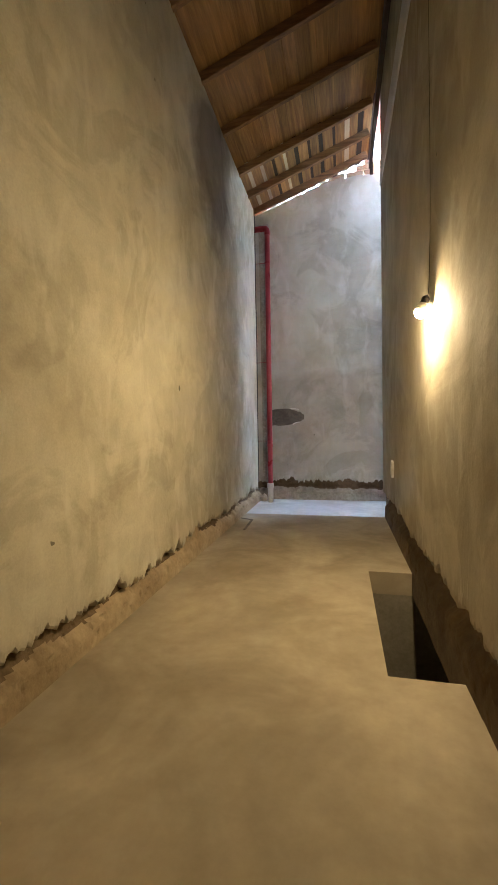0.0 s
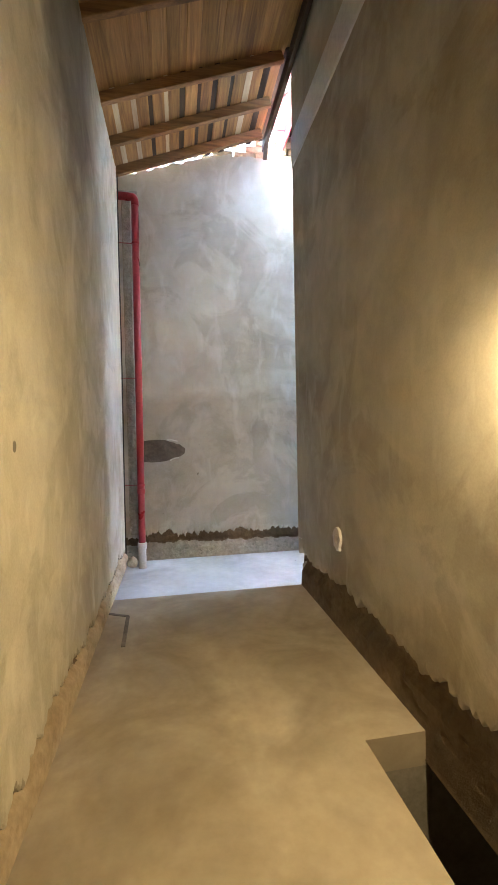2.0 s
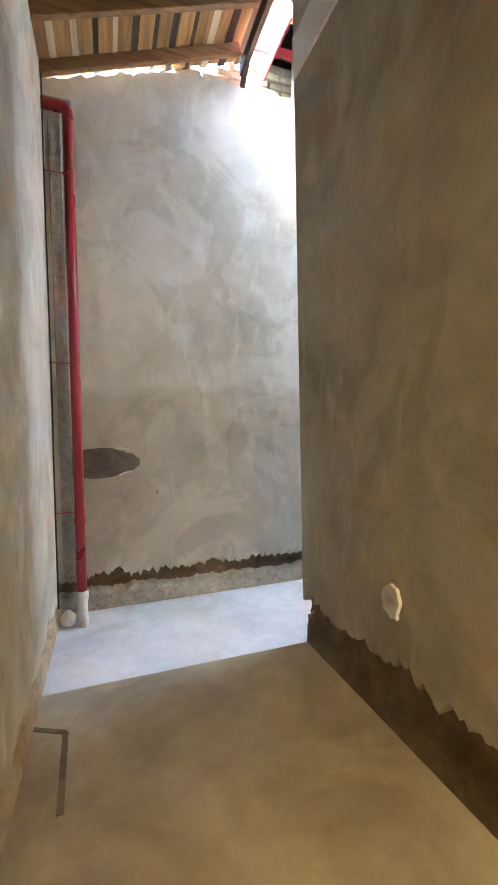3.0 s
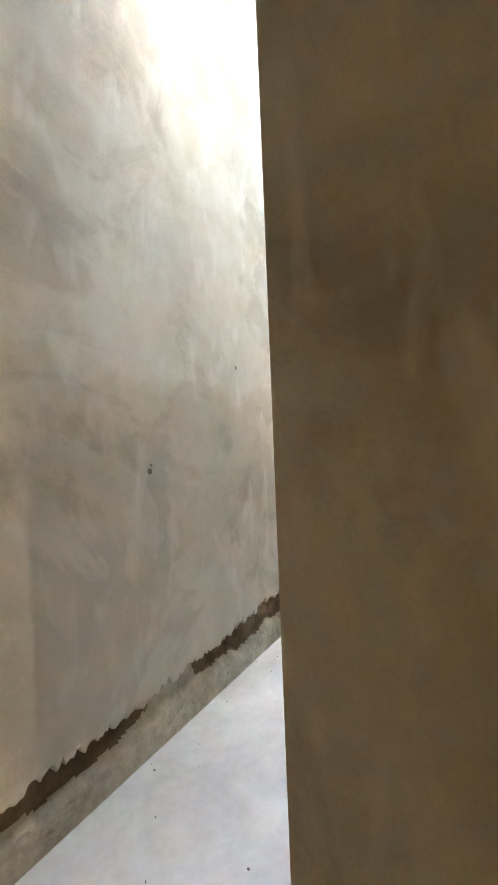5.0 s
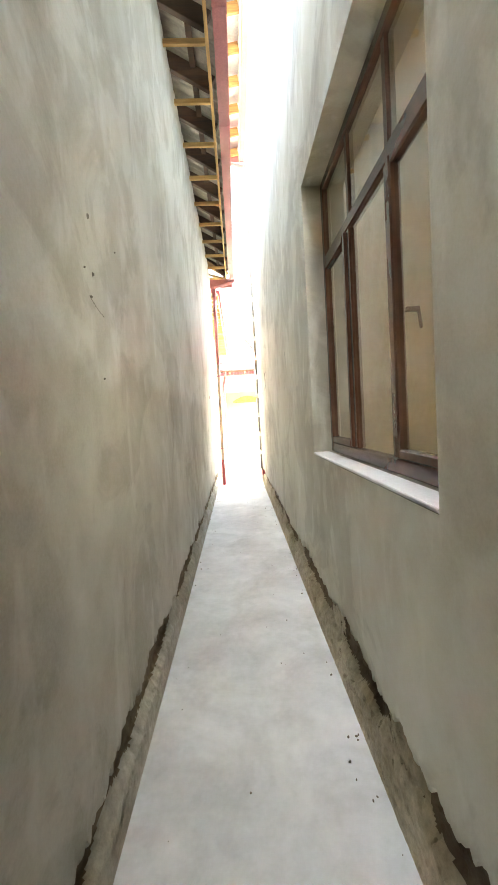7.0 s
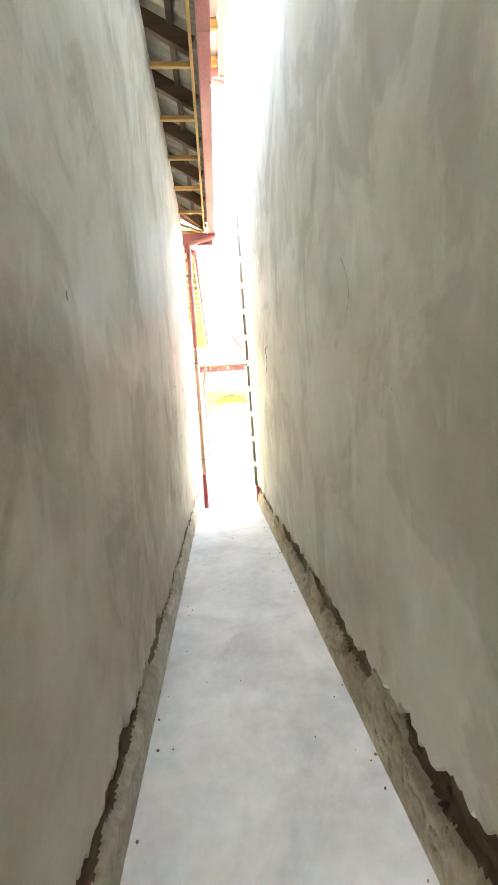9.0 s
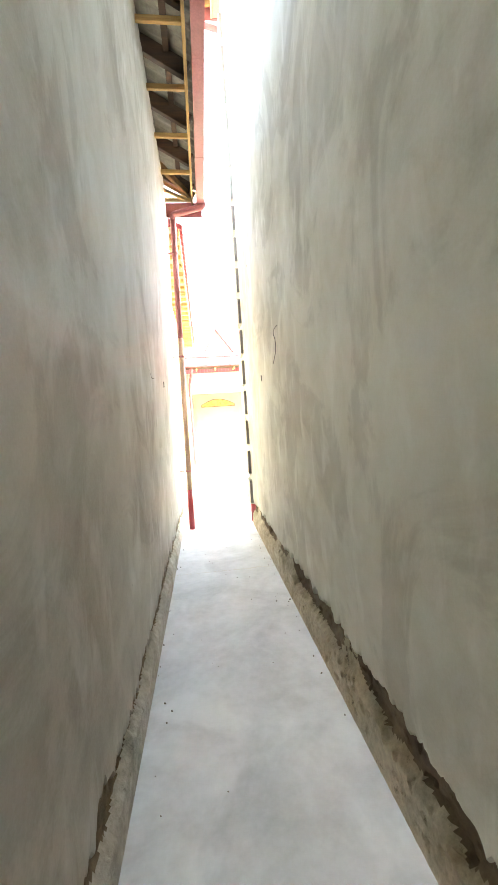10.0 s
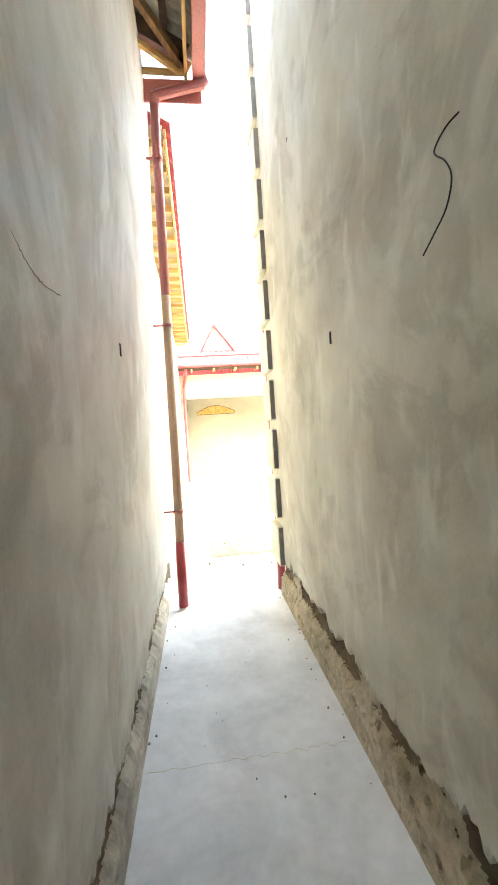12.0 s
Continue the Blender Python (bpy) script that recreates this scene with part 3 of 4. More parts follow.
for y in (0.75, 1.15, 1.6, 2.05):
    part("batten", beam((0.24, y, 4.93 + 0.56 * (y - YG - 0.1) + 0.085), (10.7, y, 4.93 + 0.56 * (y - YG - 0.1) + 0.085), 0.06, 0.03), WOOD_DARK, low)
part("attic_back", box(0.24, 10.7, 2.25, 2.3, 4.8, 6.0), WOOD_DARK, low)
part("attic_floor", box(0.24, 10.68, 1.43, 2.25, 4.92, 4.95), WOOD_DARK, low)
part("gable_board", box(0.225, 0.24, 0.52, 2.3, 4.82, 5.9), ROSE, low, "rose enamelled gable sheet")
part("fascia", beam((0.24, YG + 0.115, 4.88), (10.7, YG + 0.115, 4.88), 0.028, 0.15), WOOD_NEW_X, low)
gr = []
for j in range(3):
    y = YG - 0.02 + j * 1.1
    z = 4.93 + 0.56 * (y - YG - 0.1) + 0.12
    gr.append([(-0.05 + i * 0.0125 * 1.5, y, z + 0.012 * math.sin(i * 0.0125 * 1.5 / 0.14 * math.tau)) for i in range(575)])
part("roof_sheet", sheet(gr), SHEET_OLD, low)
gr = [[(-2.3 + i * 0.02, y, 4.93 + 0.56 * (y - YG - 0.1) + 0.12 + 0.012 * math.sin(i * 0.02 / 0.14 * math.tau)) for i in range(122)] for y in (1.47, 2.7)]
part("roof_sheet", sheet(gr), RED_ROOF, low, "red sheet roof behind the yard wall")
part("eave_end_board", beam((10.69, YG + 0.08, 4.92), (10.69, 2.3, 5.98), 0.025, 0.14), WOOD_NEW_Y, low)
part("end_trim", beam((10.715, YG - 0.02, 4.745), (10.715, 1.0, 4.745), 0.02, 0.21), ROSE, low, "rose enamelled end trim")
part("end_trim", beam((0.21, YG - 0.02, 4.76), (0.21, 1.3, 4.76), 0.02, 0.12), RED, low, "red enamelled end trim")
part("end_sheet", box(0.03, 0.224, 0.93, 0.945, 4.90, 5.6), ROSE, low, "rose enamelled sheet over the bricks")
part("end_trim", beam((0.02, 0.915, 4.86), (0.60, 0.915, 4.86), 0.02, 0.09), RED, low, "red enamelled end trim")
part("brace", beam((10.62, YG + 0.14, 4.90), (9.98, 1.05, 5.02), 0.05, 0.09), WOOD_X, low)
part("brace", beam((10.60, YG + 0.19, 4.83), (10.28, 1.05, 4.84), 0.035, 0.045), WOOD_NEW_Y, low)


def gutter(parent, x0, x1, y, z, side, name="gutter_section", length=1.335, material=ROSE):
    """Box gutter in lengths with a lapped collar at each joint; side: which way its outer lip lies."""
    x = x0
    while x < x1 - 0.05:
        e = min(x + length, x1)
        b = bmesh.new()
        solid(b, x + 0.002, e - 0.002, y - 0.055, y + 0.055, z - 0.055, z - 0.048)
        solid(b, x + 0.002, e - 0.002, y + 0.049, y + 0.055, z - 0.048, z + 0.055)
        solid(b, x + 0.002, e - 0.002, y - 0.055, y - 0.049, z - 0.048, z + 0.06)
        solid(b, x + 0.002, e - 0.002, y + side * 0.055 - 0.008, y + side * 0.055 + 0.008, z + 0.05, z + 0.066)
        solid(b, e - 0.03, e - 0.004, y - 0.058, y + 0.058, z - 0.058, z - 0.0555)
        part(name, b, material, parent)
        x = e


gt = thing("gutter", (5, YG, 4.8), "rose-red enamelled box gutter along the open eaves", "gutter")
gutter(gt, 0.24, 10.70, YG, 4.83, -1)
dp = thing("downpipe", (10.78, 0.93, 0), "rose-red enamelled downpipe with an angled offset", "downpipe", "downpipes")
pth = [(10.63, 0.44, 4.82), (10.63, 0.43, 4.775), (10.632, 0.45, 4.75), (10.645, 0.84, 4.655), (10.655, 0.875, 4.64), (10.66, 0.883, 4.57)]
part("offset_pipe", tube(pth, 0.045), ROSE, dp, smooth=False)
part("pipe", tube([(10.66, 0.883, 4.60), (10.66, 0.899, 2.85)], 0.042), ROSE, dp, smooth=True)
# sunlight on the middle and shade on the foot, put into the pipe's colours
part("pipe_length", tube([(10.66, 0.899, 2.87), (10.66, 0.922, 0.35)], 0.0425), SUNLIT_TAN, dp, "tan middle length with sunlight in its colour", smooth=True)
part("shoe", tube([(10.66, 0.921, 0.62), (10.657, 0.926, 0.02)], 0.045), RED, dp, "darker red lower length", smooth=True)
for z in (0.9, 2.6, 4.1):
    px, py = 10.66, 0.926 - 0.0093 * z
    b = tube([(px, py, z - 0.012), (px, py, z + 0.012)], 0.05)
    solid(b, px - 0.01, px + 0.01, py + 0.03, 1.06, z - 0.008, z + 0.008)
    part("bracket", b, ROSE, dp)

# ---- tall house: eaves high over the passage ----
tall = thing("roof_tall_house", (5, 0, HT), "narrow timber eaves with a cream board, high on the tall house", "roof", kind="structure")
part("soffit_board", box(5.0, 10.72, -0.03, 0.10, HT - 0.02, HT + 0.03, bevel=0.004), CREAM, tall, "cream painted board")
part("soffit_board", box(5.0, 10.72, 0.104, 0.13, HT - 0.035, HT + 0.05, bevel=0.004), CREAM, tall, "cream painted board")
for k in range(9):
    x = 10.6 - 0.66 * k
    part("rafter", beam((x, 0.14, HT + 0.12), (x, 0.42, HT + 0.07), 0.05, 0.16), WOOD_Y, tall)
part("roof_sheet", beam((5.0, 0.18, HT + 0.22), (10.72, 0.18, HT + 0.22), 0.56, 0.012), ZINC, tall)
part("eave_end", box(10.725, 10.75, -0.05, 0.42, HT - 0.04, HT + 0.2), ROSE, tall, "rose enamelled end trim")
part("roof_slab", box(0.0, 10.74, -6.0, -0.04, HT + 0.001, HT + 0.2), ZINC, tall)
gt2 = thing("gutter", (5, 0.48, HT), "rose-red enamelled gutter high on the tall house", "gutter")
gutter(gt2, 5.0, 10.70, 0.48, HT + 0.10, 1, length=2.0)
dp2 = thing("downpipe", (XE + 0.05, -0.12, 0), "short rose-red downpipe end at the tall house corner", "downpipe", "downpipes")
part("pipe", tube([(XE + 0.08, -0.045, HT - 0.1), (XE + 0.08, -0.045, 0.5), (XE + 0.075, -0.035, 0.02)], 0.042), RED, dp2, smooth=True)
part("hopper", tube([(XE + 0.0, 0.45, HT + 0.05), (XE + 0.06, 0.30, HT - 0.02), (XE + 0.08, -0.045, HT - 0.1)], 0.045), ROSE, dp2)

# ---- red soil pipe in the corner of the covered yard ----
rp = thing("drain_pipe", (-1.47, 0.80, 0), "red painted drain pipe with a grey plastic lower end", "pipe")
part("pipe", tube([(-1.472, 0.80, 0.26), (-1.466, 0.80, 3.80)], 0.037, 16), RED, rp, smooth=True)
part("lower_socket", lathe([(0.040, 0.0), (0.040, 0.20), (0.047, 0.205), (0.047, 0.27), (0.040, 0.275)], (-1.472, 0.80, 0.0)), PVC, rp, "grey plastic socket", smooth=False)
part("collar", tube([(-1.47, 0.80, 0.79), (-1.47, 0.80, 0.84)], 0.041, 16), RED, rp)
part("top_bend", tube(bend([(-1.466, 0.80, 3.79), (-1.466, 0.80, 3.83), (-1.478, 0.80, 3.868), (-1.52, 0.80, 3.88), (-1.70, 0.80, 3.885)], 4), 0.040, 16), RED, rp, "red bend into the wall", smooth=True)
# thin pale strip along the top of the bend
part("top_strip", box(-1.64, -1.44, 0.775, 0.825, 3.922, 3.93, bevel=0.002), PVC, rp, "pale strip over the bend")
for z in (0.88, 2.0, 3.4):
    b = tube([(-1.469, 0.80, z - 0.008), (-1.469, 0.80, z + 0.008)], 0.0395, 16)
    solid(b, -1.66, -1.50, 0.797, 0.803, z - 0.003, z + 0.003)
    part("bracket", b, RED, rp)
cb = thing("cable", (-1.64, 0.74, 0), "thin black cable hanging down the corner", "cable", "cables")
part("cord", tube(bend([(-1.628, 0.735, 4.05), (-1.630, 0.74, 3.0), (-1.626, 0.735, 2.0), (-1.631, 0.74, 1.0), (-1.63, 0.74, 0.18)], 5), 0.006, 6), CABLE, cb)
st = thing("rubble_stone", (-1.58, 0.86, 0.0), "pale chunk of mortar behind the pipe foot", "stone")
b = bmesh.new()
bmesh.ops.create_icosphere(b, subdivisions=2, radius=0.06, matrix=Matrix.Translation((-1.585, 0.86, 0.045)))
for v in b.verts:
    v.co += 0.02 * noise.noise_vector(v.co * 15)
    v.co.z = max(v.co.z, 0.001)
part("chunk", b, PALE, st)

# ---- lamp, sockets and marks in the covered yard ----
LB = Vector((-0.055, -2.72, 1.635))
LAMP_TURN = Matrix.Translation(LB) @ Matrix.Rotation(radians(4), 4, "X").inverted() @ Matrix.Rotation(radians(20), 4, "Y")
lamp = thing("bare_bulb", (LB.x, LB.y, LB.z), "lit bare bulb in a black holder hanging by the wall", "lamp")


def turned(profile, seg=18):
    bm = lathe(profile, (0, 0, 0), seg)
    bmesh.ops.transform(bm, matrix=LAMP_TURN, verts=bm.verts)
    return bm


part("bulb", turned([(0.003, -0.032), (0.014, -0.030), (0.024, -0.022), (0.0295, -0.012), (0.031, -0.002), (0.031, 0.002)]), BULB, lamp, "glowing opal dome", smooth=True)
part("bulb_base", turned([(0.0325, 0.0025), (0.033, 0.012), (0.026, 0.034), (0.017, 0.048)]), SOCKET, lamp, "white plastic bulb base", smooth=True)
part("holder", turned([(0.018, 0.044), (0.021, 0.048), (0.021, 0.075), (0.010, 0.086), (0.004, 0.09)], 14), CABLE, lamp, "black lamp holder")
tip = LAMP_TURN @ Vector((0, 0, 0.085))
part("cord", tube(bend([tip, tip + Vector((0.012, 0.004, 0.06)), Vector((-0.008, LB.y, 2.2)), Vector((-0.007, LB.y + 0.02, 3.0)), Vector((-0.018, LB.y, 4.3))], 5), 0.0012, 6), CABLE, lamp)

sx = thing("wall_socket", (0, -0.961, 0.65), "round unfinished socket box in a pale gypsum patch", "socket")
b = bmesh.new()
ring = [b.verts.new((-0.016, -0.961 + (0.062 + 0.03 * noise.noise(Vector((math.cos(a) * 2, math.sin(a) * 2, 4)))) * math.cos(a), 0.65 + (0.082 + 0.035 * noise.noise(Vector((math.cos(a) * 2, math.sin(a) * 2, 9)))) * math.sin(a))) for a in [i * math.tau / 28 for i in range(28)]]
inner = [b.verts.new((-0.016, -0.961 + 0.034 * math.cos(a), 0.65 + 0.034 * math.sin(a))) for a in [i * math.tau / 28 for i in range(28)]]
outer = [b.verts.new((0.004, v.co.y * 1.0, v.co.z)) for v in ring]
for i in range(28):
    j = (i + 1) % 28
    b.faces.new((ring[i], ring[j], inner[j], inner[i]))
    b.faces.new((ring[i], ring[j], outer[j], outer[i]))
part("gypsum_patch", b, PALE, sx)
b = bmesh.new()
rim = [[b.verts.new((x, -0.961 + r * math.cos(i * math.tau / 20), 0.65 + r * math.sin(i * math.tau / 20))) for i in range(20)] for x, r in ((-0.019, 0.036), (-0.019, 0.030), (-0.004, 0.028))]
for a, c in zip(rim, rim[1:]):
    for i in range(20):
        b.faces.new((a[i], a[(i + 1) % 20], c[(i + 1) % 20], c[i]))
b.faces.new(rim[-1])
part("box_ring", b, SOCKET, sx)

# chased patch on the far wall, dark mortar with a chipped gypsum rim
ch = bmesh.new()
o = []
for i in range(40):
    a = i * math.tau / 40
    c, s = math.cos(a), math.sin(a)
    x = -1.30 + 0.30 * (abs(c) ** 0.7) * (1 if c > 0 else -1)
    z = 1.225 + (0.125 - 0.05 * max(0, c)) * (abs(s) ** 0.7) * (1 if s > 0 else -1)
    o.append(Vector((x + 0.02 * noise.noise(Vector((c * 3, s * 3, 2))), W - 0.009, z + 0.02 * noise.noise(Vector((c * 4, s * 4, 7))))))
top = [ch.verts.new(q) for q in o]
low_v = [ch.verts.new(q + Vector((0, 0.02, 0))) for q in o]
ch.faces.new(top)
for i in range(40):
    ch.faces.new((top[i], top[(i + 1) % 40], low_v[(i + 1) % 40], low_v[i]))
part("mortar_patch", ch, PATCH, wall_n, "dark damp mortar patch")
for x0_, z0_, x1_, z1_ in ((-1.20, 1.345, -1.08, 1.325), (-1.17, 1.115, -1.07, 1.145)):
    b = tube(bend([(x0_, W - 0.008, z0_), ((x0_ + x1_) / 2, W - 0.01, (z0_ + z1_) / 2 + 0.008), (x1_, W - 0.008, z1_)], 4), 0.008, 6)
    part("gypsum_chip", b, PALE, wall_n, "pale chipped gypsum")

# darker upright strip between the pipe and the corner
strip_bm = box(LX + 0.012, -1.53, W - 0.012, W + 0.02, 0.3, 1.5)
beam((-1.577, W + 0.002, 1.5), (-1.577, W - 0.062, 3.98), 0.093, 0.028, (0, 1, 0), 0.004, strip_bm)
part("mortar_strip", strip_bm, MORTAR_GREY, wall_n, "darker mortar strip behind the pipe")

# filled channel across the yard floor
b = bmesh.new()
for q in (((-1.66, -0.30), (-1.49, -0.385)), ((-1.49, -0.385), (-1.468, -0.86))):
    beam((*q[0], 0.001), (*q[1], 0.001), 0.028, 0.008, bevel=0.002, bm=b)
part("mortar_strip", b, PATCH, floor_a, "dark filled channel")

# ---- cables on the passage walls ----
c1 = thing("cable", (1.05, 0.01, 2.4), "black twin cable looped out of the plaster", "cable", "cables")
loop = [(0.97, -0.004, 2.275), (0.966, 0.012, 2.255), (0.962, 0.032, 2.222), (0.982, 0.048, 2.218), (1.003, 0.066, 2.216), (1.03, 0.085, 2.212), (1.043, 0.102, 2.19), (1.037, 0.118, 2.165), (1.044, 0.135, 2.11), (1.046, 0.141, 2.085), (1.038, 0.137, 2.074), (1.026, 0.128, 2.09), (1.028, 0.112, 2.14), (1.034, 0.104, 2.185)]
part("cord", tube(bend(loop, 5), 0.003, 6), CABLE, c1)
part("cord", tube(bend([(x - 0.004, y + 0.007, z - 0.010) for x, y, z in loop[:7]], 5), 0.003, 6), CABLE, c1)
c2 = thing("cable", (7.77, 0.01, 2.3), "black cable end curling out of the plaster", "cable", "cables")
part("cord", tube(bend([(x + 0.032, y, z + 0.006) for x, y, z in ((7.755, -0.004, 2.335), (7.785, 0.018, 2.315), (7.832, 0.022, 2.285), (7.79, 0.02, 2.235), (7.768, 0.02, 2.18), (7.795, 0.02, 2.12), (7.85, 0.022, 2.08), (7.905, 0.024, 2.045))], 5), 0.0023, 6), CABLE, c2)
for x, z, face, out in ((0.972, 2.288, 0.0, 1), (8.84, 2.03, 0.0, 1), (8.91, 2.025, W - 0.013, -1)):
    b = box(x - 0.010, x + 0.010, face - 0.003, face + 0.004, z - 0.032, z + 0.032, bevel=0.003)
    part("chased_hole", b, CABLE, wall_s if out > 0 else wall_n, "small dark hole")

# ---- yard beyond the passage ----
yd = structure("pavement", box(11.055, 22.9, -8, 1.2, -0.14, -0.004), GROUND, "sunlit concrete yard slab")
b = bmesh.new()
n = 24
gr = [[(12.15 + 1.25 * i / n, 0.62 - 3.2 * j / n, 0.002 + 0.022 * max(0, noise.noise(Vector((i * 0.5, j * 0.7, 3))) + 0.35) * math.sin(math.pi * i / n) * min(1, 4 * j / n + 0.15)) for j in range(n + 1)] for i in range(n + 1)]
tagged(structure("earth_strip", sheet(gr, b), DIRT, "strip of bare sandy earth in the yard slab"))
gr = [[(16 + 5 * i / n, -0.9 - 0.32 * (5 - 5 * i / n) * 0.55 - 4.0 * j / n, 0.003 + 0.03 * max(0, noise.noise(Vector((i * 0.4, j * 0.6, 8))) + 0.3) * math.sin(math.pi * i / n) * min(1, 4 * j / n)) for j in range(n + 1)] for i in range(n + 1)]
structure("earth_bed", sheet(gr), DIRT, "bare sandy bed beside the slab")

h2 = thing("house_beyond", (15, 1.3, 0), "whitewashed house with orange timber eaves and a red gutter", "house")
part("wall", box(XL + 0.01, 20.6, 1.2, 1.5, -0.1, 4.5), WHITE, h2)
for k in range(24):
    x = 11.1 + 0.4 * k
    part("joist", beam((x, 0.84, 4.53), (x, 1.6, 4.55), 0.04, 0.08), WOOD_NEW_Y, h2)
part("soffit", box(10.98, 20.2, 0.84, 2.4, 4.60, 4.63), CREAM, h2, "pale soffit boards")
part("fascia", beam((10.98, 0.82, 4.55), (20.2, 0.82, 4.55), 0.025, 0.10), WOOD_NEW_X, h2)
gr = [[(10.98 + i * 0.035, y, z + 0.012 * math.sin(i * 0.035 / 0.2 * math.tau)) for i in range(264)] for y, z in ((0.76, 4.66), (3.6, 6.2))]
part("roof", sheet(gr), RED_ROOF, h2)

h3 = thing("house_across", (21, -1, 0), "cream house with a shaded porch and a red ribbed roof", "house")
b = box(20.8, 21.1, -7, 2.4, 2.83, 3.62)
part("porch_beam", b, WHITE, h3)
part("back_wall", box(23.0, 23.3, -7, 2.4, -0.1, 3.7), WHITE, h3)
part("side_wall", box(20.85, 23.0, 1.15, 1.4, -0.1, 2.828), WHITE, h3)
part("porch_ceiling", box(21.11, 23.0, -7, 2.4, 3.4, 3.5), WHITE, h3)
part("porch_floor", box(21.4, 23.0, -7, 1.15, -0.02, 0.05), GROUND, h3)
arch = bmesh.new()
arc = [(0.676 - 1.476 * i / 20, 2.41 + 0.30 * math.sin(math.pi * (0.06 + 0.88 * i / 20))) for i in range(21)]
fr = [arch.verts.new((22.985, y, z)) for y, z in arc] + [arch.verts.new((22.985, -0.80, 2.38)), arch.verts.new((22.985, 0.676, 2.38))]
arch.faces.new(fr)
ex = bmesh.ops.extrude_face_region(arch, geom=arch.faces[:])
bmesh.ops.translate(arch, verts=[v for v in ex["geom"] if isinstance(v, bmesh.types.BMVert)], vec=(0.03, 0, 0))
part("brick_arch", arch, BRICK_YELLOW, h3, "arched panel of bare yellow brick")
part("arch_edge", tube([(22.98, y, z) for y, z in [(0.676, 2.38)] + arc + [(-0.80, 2.38), (0.676, 2.38)]], 0.009, 6), WOOD_DARK, h3, "dark edge of the arched panel")
for k in range(9):
    y = 2.2 - 0.72 * k
    part("rafter_end", beam((20.3, y, 3.70), (21.0, y, 3.76), 0.05, 0.09), WOOD_NEW_X, h3)
# near-black board: the shadow under the eave is put into its colour
part("eave_board", box(20.28, 20.8, -7, 2.4, 3.765, 3.785), WOOD_DARK, h3)
part("gutter", box(20.22, 20.32, -7, 2.5, 3.79, 3.86, bevel=0.01), RED, h3)


def ribbed(x0, z0, x1, z1, y0, y1, pitch=0.19):
    """A ribbed roof sheet, rising along x, with trapezoid ribs."""
    bm = bmesh.new()
    row = []
    y = y0
    while y < y1:
        for dy, dz in ((0, 0), (0.11, 0), (0.125, 0.035), (0.165, 0.035), (0.18, 0)):
            row.append((y + dy, dz))
        y += pitch
    return sheet([[(x, yy, z + dz) for yy, dz in row] for x, z in ((x0, z0), (x1, z1))], bm)


part("roof", ribbed(20.25, 3.85, 24.3, 6.35, -7, 2.5), RED_ROOF, h3)
part("roof_back", ribbed(28.0, 3.85, 24.3, 6.35, -7, 2.5), RED_ROOF, h3)
part("snow_guard", tube([(20.65, -7, 4.22), (20.65, 2.5, 4.22)], 0.035, 8), RED, h3)
dm = bmesh.new()
ya, yb, ym = 0.36, -0.72, -0.10
tri = [dm.verts.new((21.25, ya, 4.47)), dm.verts.new((21.25, yb, 4.47)), dm.verts.new((21.25, ym, 5.34))]
dm.faces.new(tri)
part("dormer_face", dm, WHITE, h3, "whitewashed dormer gable")
for s, y in ((1, ya), (-1, yb)):
    d = bmesh.new()
    q = [d.verts.new((21.22, y + s * 0.08, 4.40)), d.verts.new((21.22, ym, 5.42)), d.verts.new((22.95, ym, 5.42))]
    d.faces.new(q)
    part("dormer_roof", d, RED_ROOF, h3)
    part("dormer_trim", beam((21.2, y + s * 0.06, 4.44), (21.2, ym, 5.38), 0.04, 0.07, (1, 0, 0)), RED, h3)
part("dormer_trim", beam((21.2, ya, 4.46), (21.2, yb, 4.46), 0.04, 0.06), RED, h3)
dp3 = thing("downpipe", (20.6, 1.0, 0), "red downpipe on the porch corner", "downpipe", "downpipes")
part("pipe", tube([(20.3, 0.95, 3.74), (20.35, 0.97, 3.55), (20.68, 1.05, 3.25), (20.7, 1.06, 3.0), (20.7, 1.06, 0.05)], 0.05, 10), RED, dp3)

# ---- crumbs on the floors ----
rng = random.Random(12)
cr = bmesh.new()


def crumb(x, y, r):
    m = Matrix.Translation((x, y, r * 0.45)) @ Euler((rng.random() * 3, rng.random() * 3, rng.random() * 3)).to_matrix().to_4x4() @ Matrix.Diagonal((r, r * rng.uniform(0.6, 1), r * rng.uniform(0.4, 0.8), 1))
    bmesh.ops.create_icosphere(cr, subdivisions=1, radius=1, matrix=m)


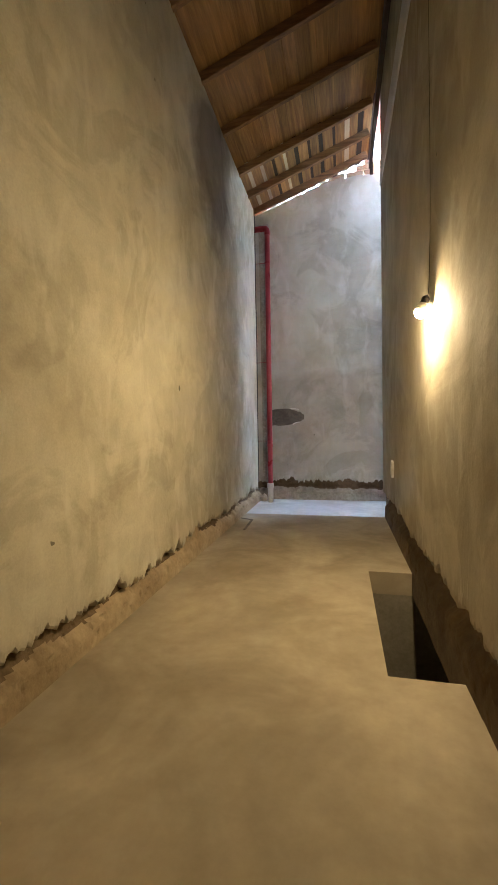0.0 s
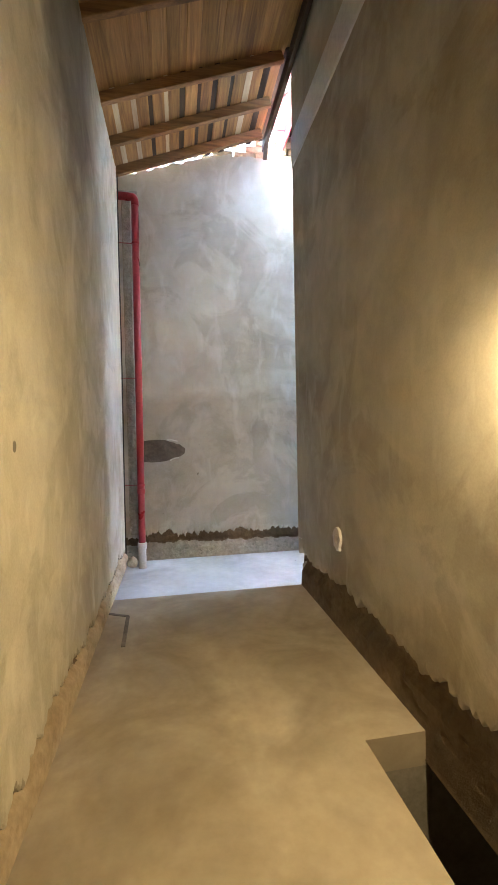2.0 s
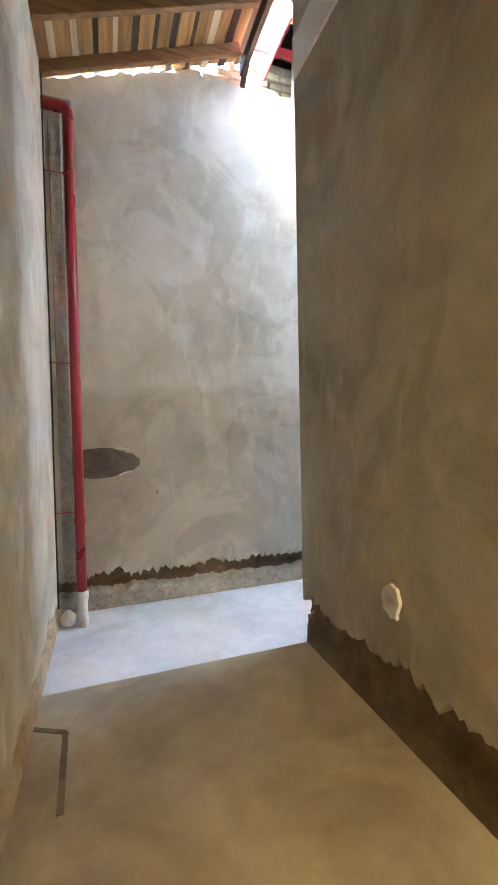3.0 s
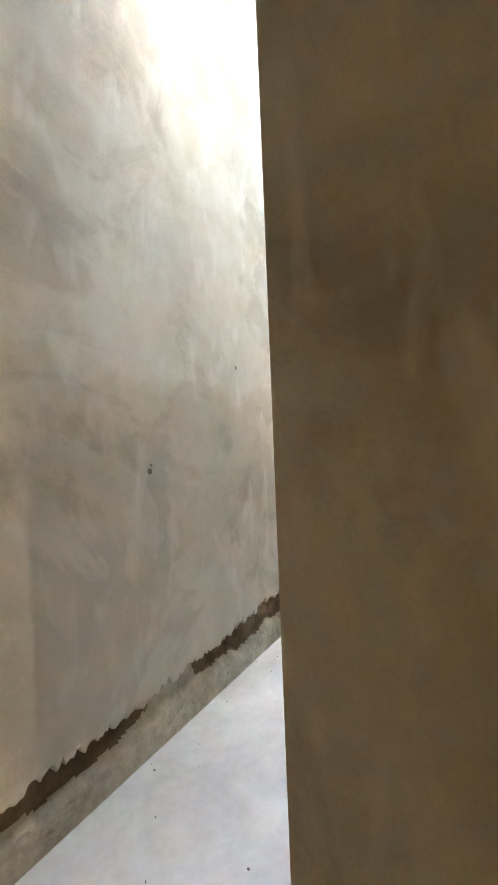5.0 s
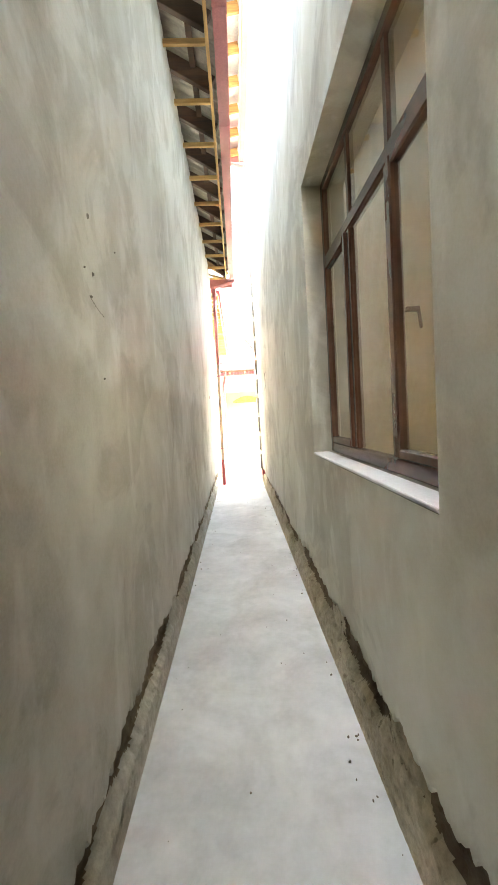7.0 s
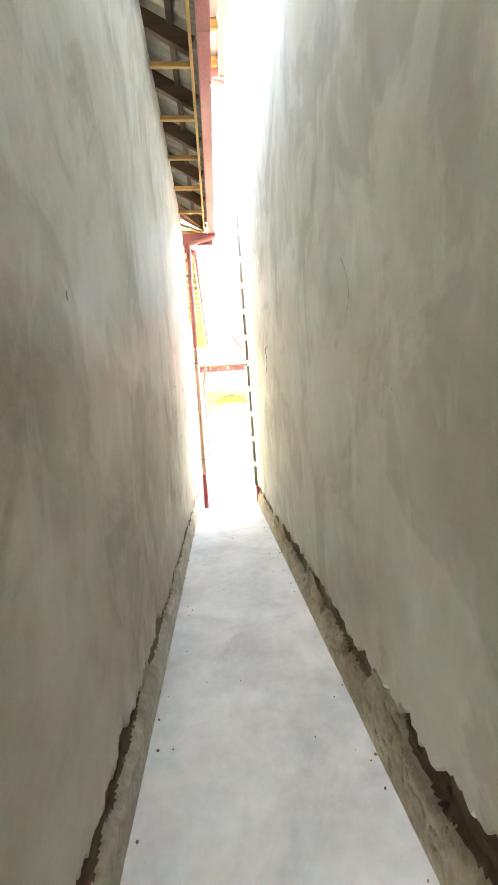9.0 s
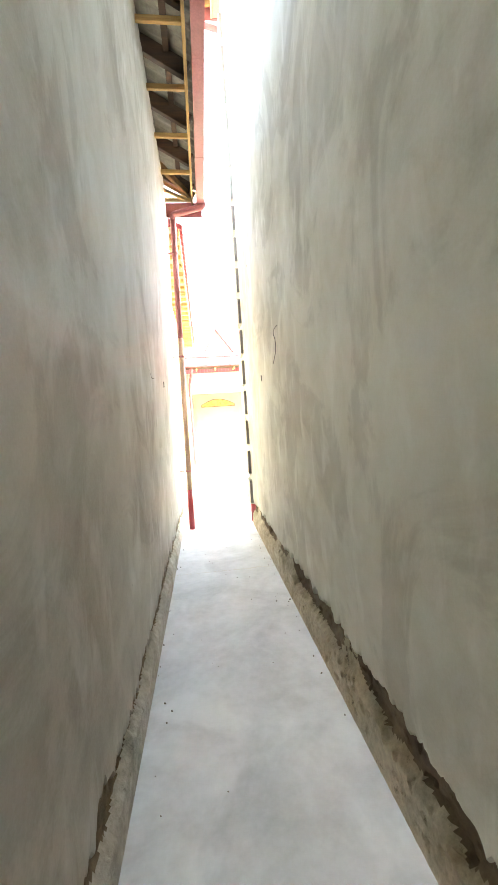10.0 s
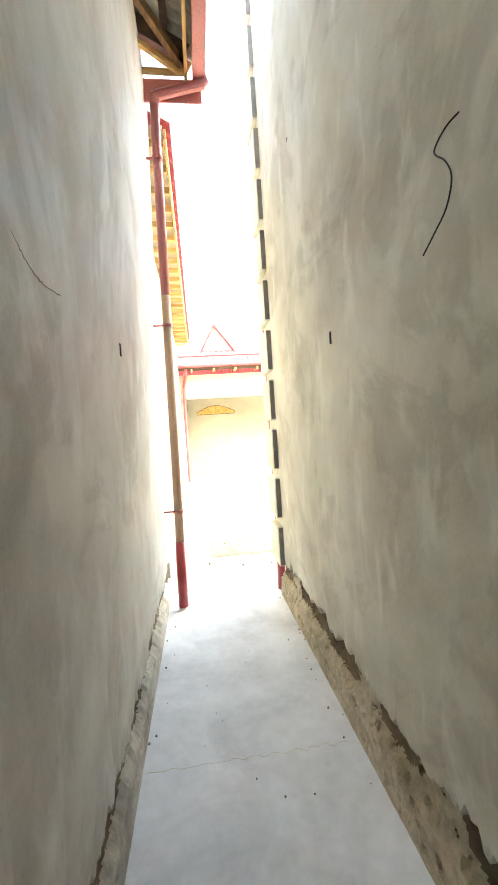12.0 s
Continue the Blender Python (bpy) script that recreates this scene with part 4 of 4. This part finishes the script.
for _ in range(150):
    side = rng.random() < 0.65
    x = rng.uniform(0.1, 10.8)
    y = (0.0 + abs(rng.gauss(0, 0.05)) if rng.random() < 0.6 else W - abs(rng.gauss(0, 0.05))) if side else rng.uniform(0.05, 1.0)
    crumb(x, y, rng.uniform(0.003, 0.010) if side else rng.uniform(0.003, 0.007))
for _ in range(60):
    crumb(rng.uniform(11.4, 14.5), rng.uniform(-1.5, 0.7), rng.uniform(0.006, 0.022))
tagged(part("debris", cr, PATCH, None, "crumbs of mortar scattered on the floor"), category="debris", kind="stuff")
b = bmesh.new()
pts = [(8.80 + 0.03 * noise.noise(Vector((i * 0.35, 1, 1))) + 0.012 * noise.noise(Vector((i * 1.7, 5, 1))), 0.0 + 1.04 * i / 60, -0.0004 + 0.0012 * noise.noise(Vector((i * 0.6, 9, 1)))) for i in range(61)]
part("floor_crack", tube(pts, 0.0016, 5, b), MORTAR, floor_b, "hairline joint in the screed")


def crack(parent, points, radius, label, material=BLOCK):
    """A hairline crack or scratch that wanders along a wall."""
    pts = []
    for k, p in enumerate(bend(points, 9)):
        pts.append(p + Vector((0.006 * noise.noise(Vector((k * 0.7, 3, 1))), 0, 0.006 * noise.noise(Vector((k * 0.9, 8, 1))))))
    part("hairline_crack", tube(pts, radius, 5), material, parent, label)




def north_face(z):
    return W - 0.085 * (z - 1.5) / 3.4


for run in (((7.72, 2.02), (7.80, 1.987), (7.893, 1.975), (8.02, 1.99)), ((2.42, 2.09), (2.50, 2.065), (2.58, 2.05))):
    crack(wall_n, [(x, north_face(z), z) for x, z in run], 0.0012, "fine dark crack in the plaster")
crack(wall_s, [(7.98, 0.0, 1.33), (7.85, 0.0, 1.322), (7.70, 0.0, 1.305)], 0.002, "pale scratch in the plaster", PALE)
for x, z, r in ((2.443, 2.384, 0.012), (2.434, 2.09, 0.007), (2.466, 2.182, 0.009), (2.537, 1.798, 0.005), (2.378, 2.178, 0.005), (2.774, 2.381, 0.005)):
    b = bmesh.new()
    bmesh.ops.create_icosphere(b, subdivisions=1, radius=1, matrix=Matrix.Translation((x, north_face(z), z)) @ Matrix.Diagonal((r * 0.8, 0.008, r, 1)))
    part("plaster_pit", b, BLOCK, wall_n, "small dark pit in the plaster")
crack(wall_s, [(5.13, 0.0, 2.254), (5.06, 0.0, 2.15), (5.048, 0.0, 2.065), (5.08, 0.0, 2.0), (5.12, 0.0, 1.953)], 0.0012, "fine curved crack in the plaster")
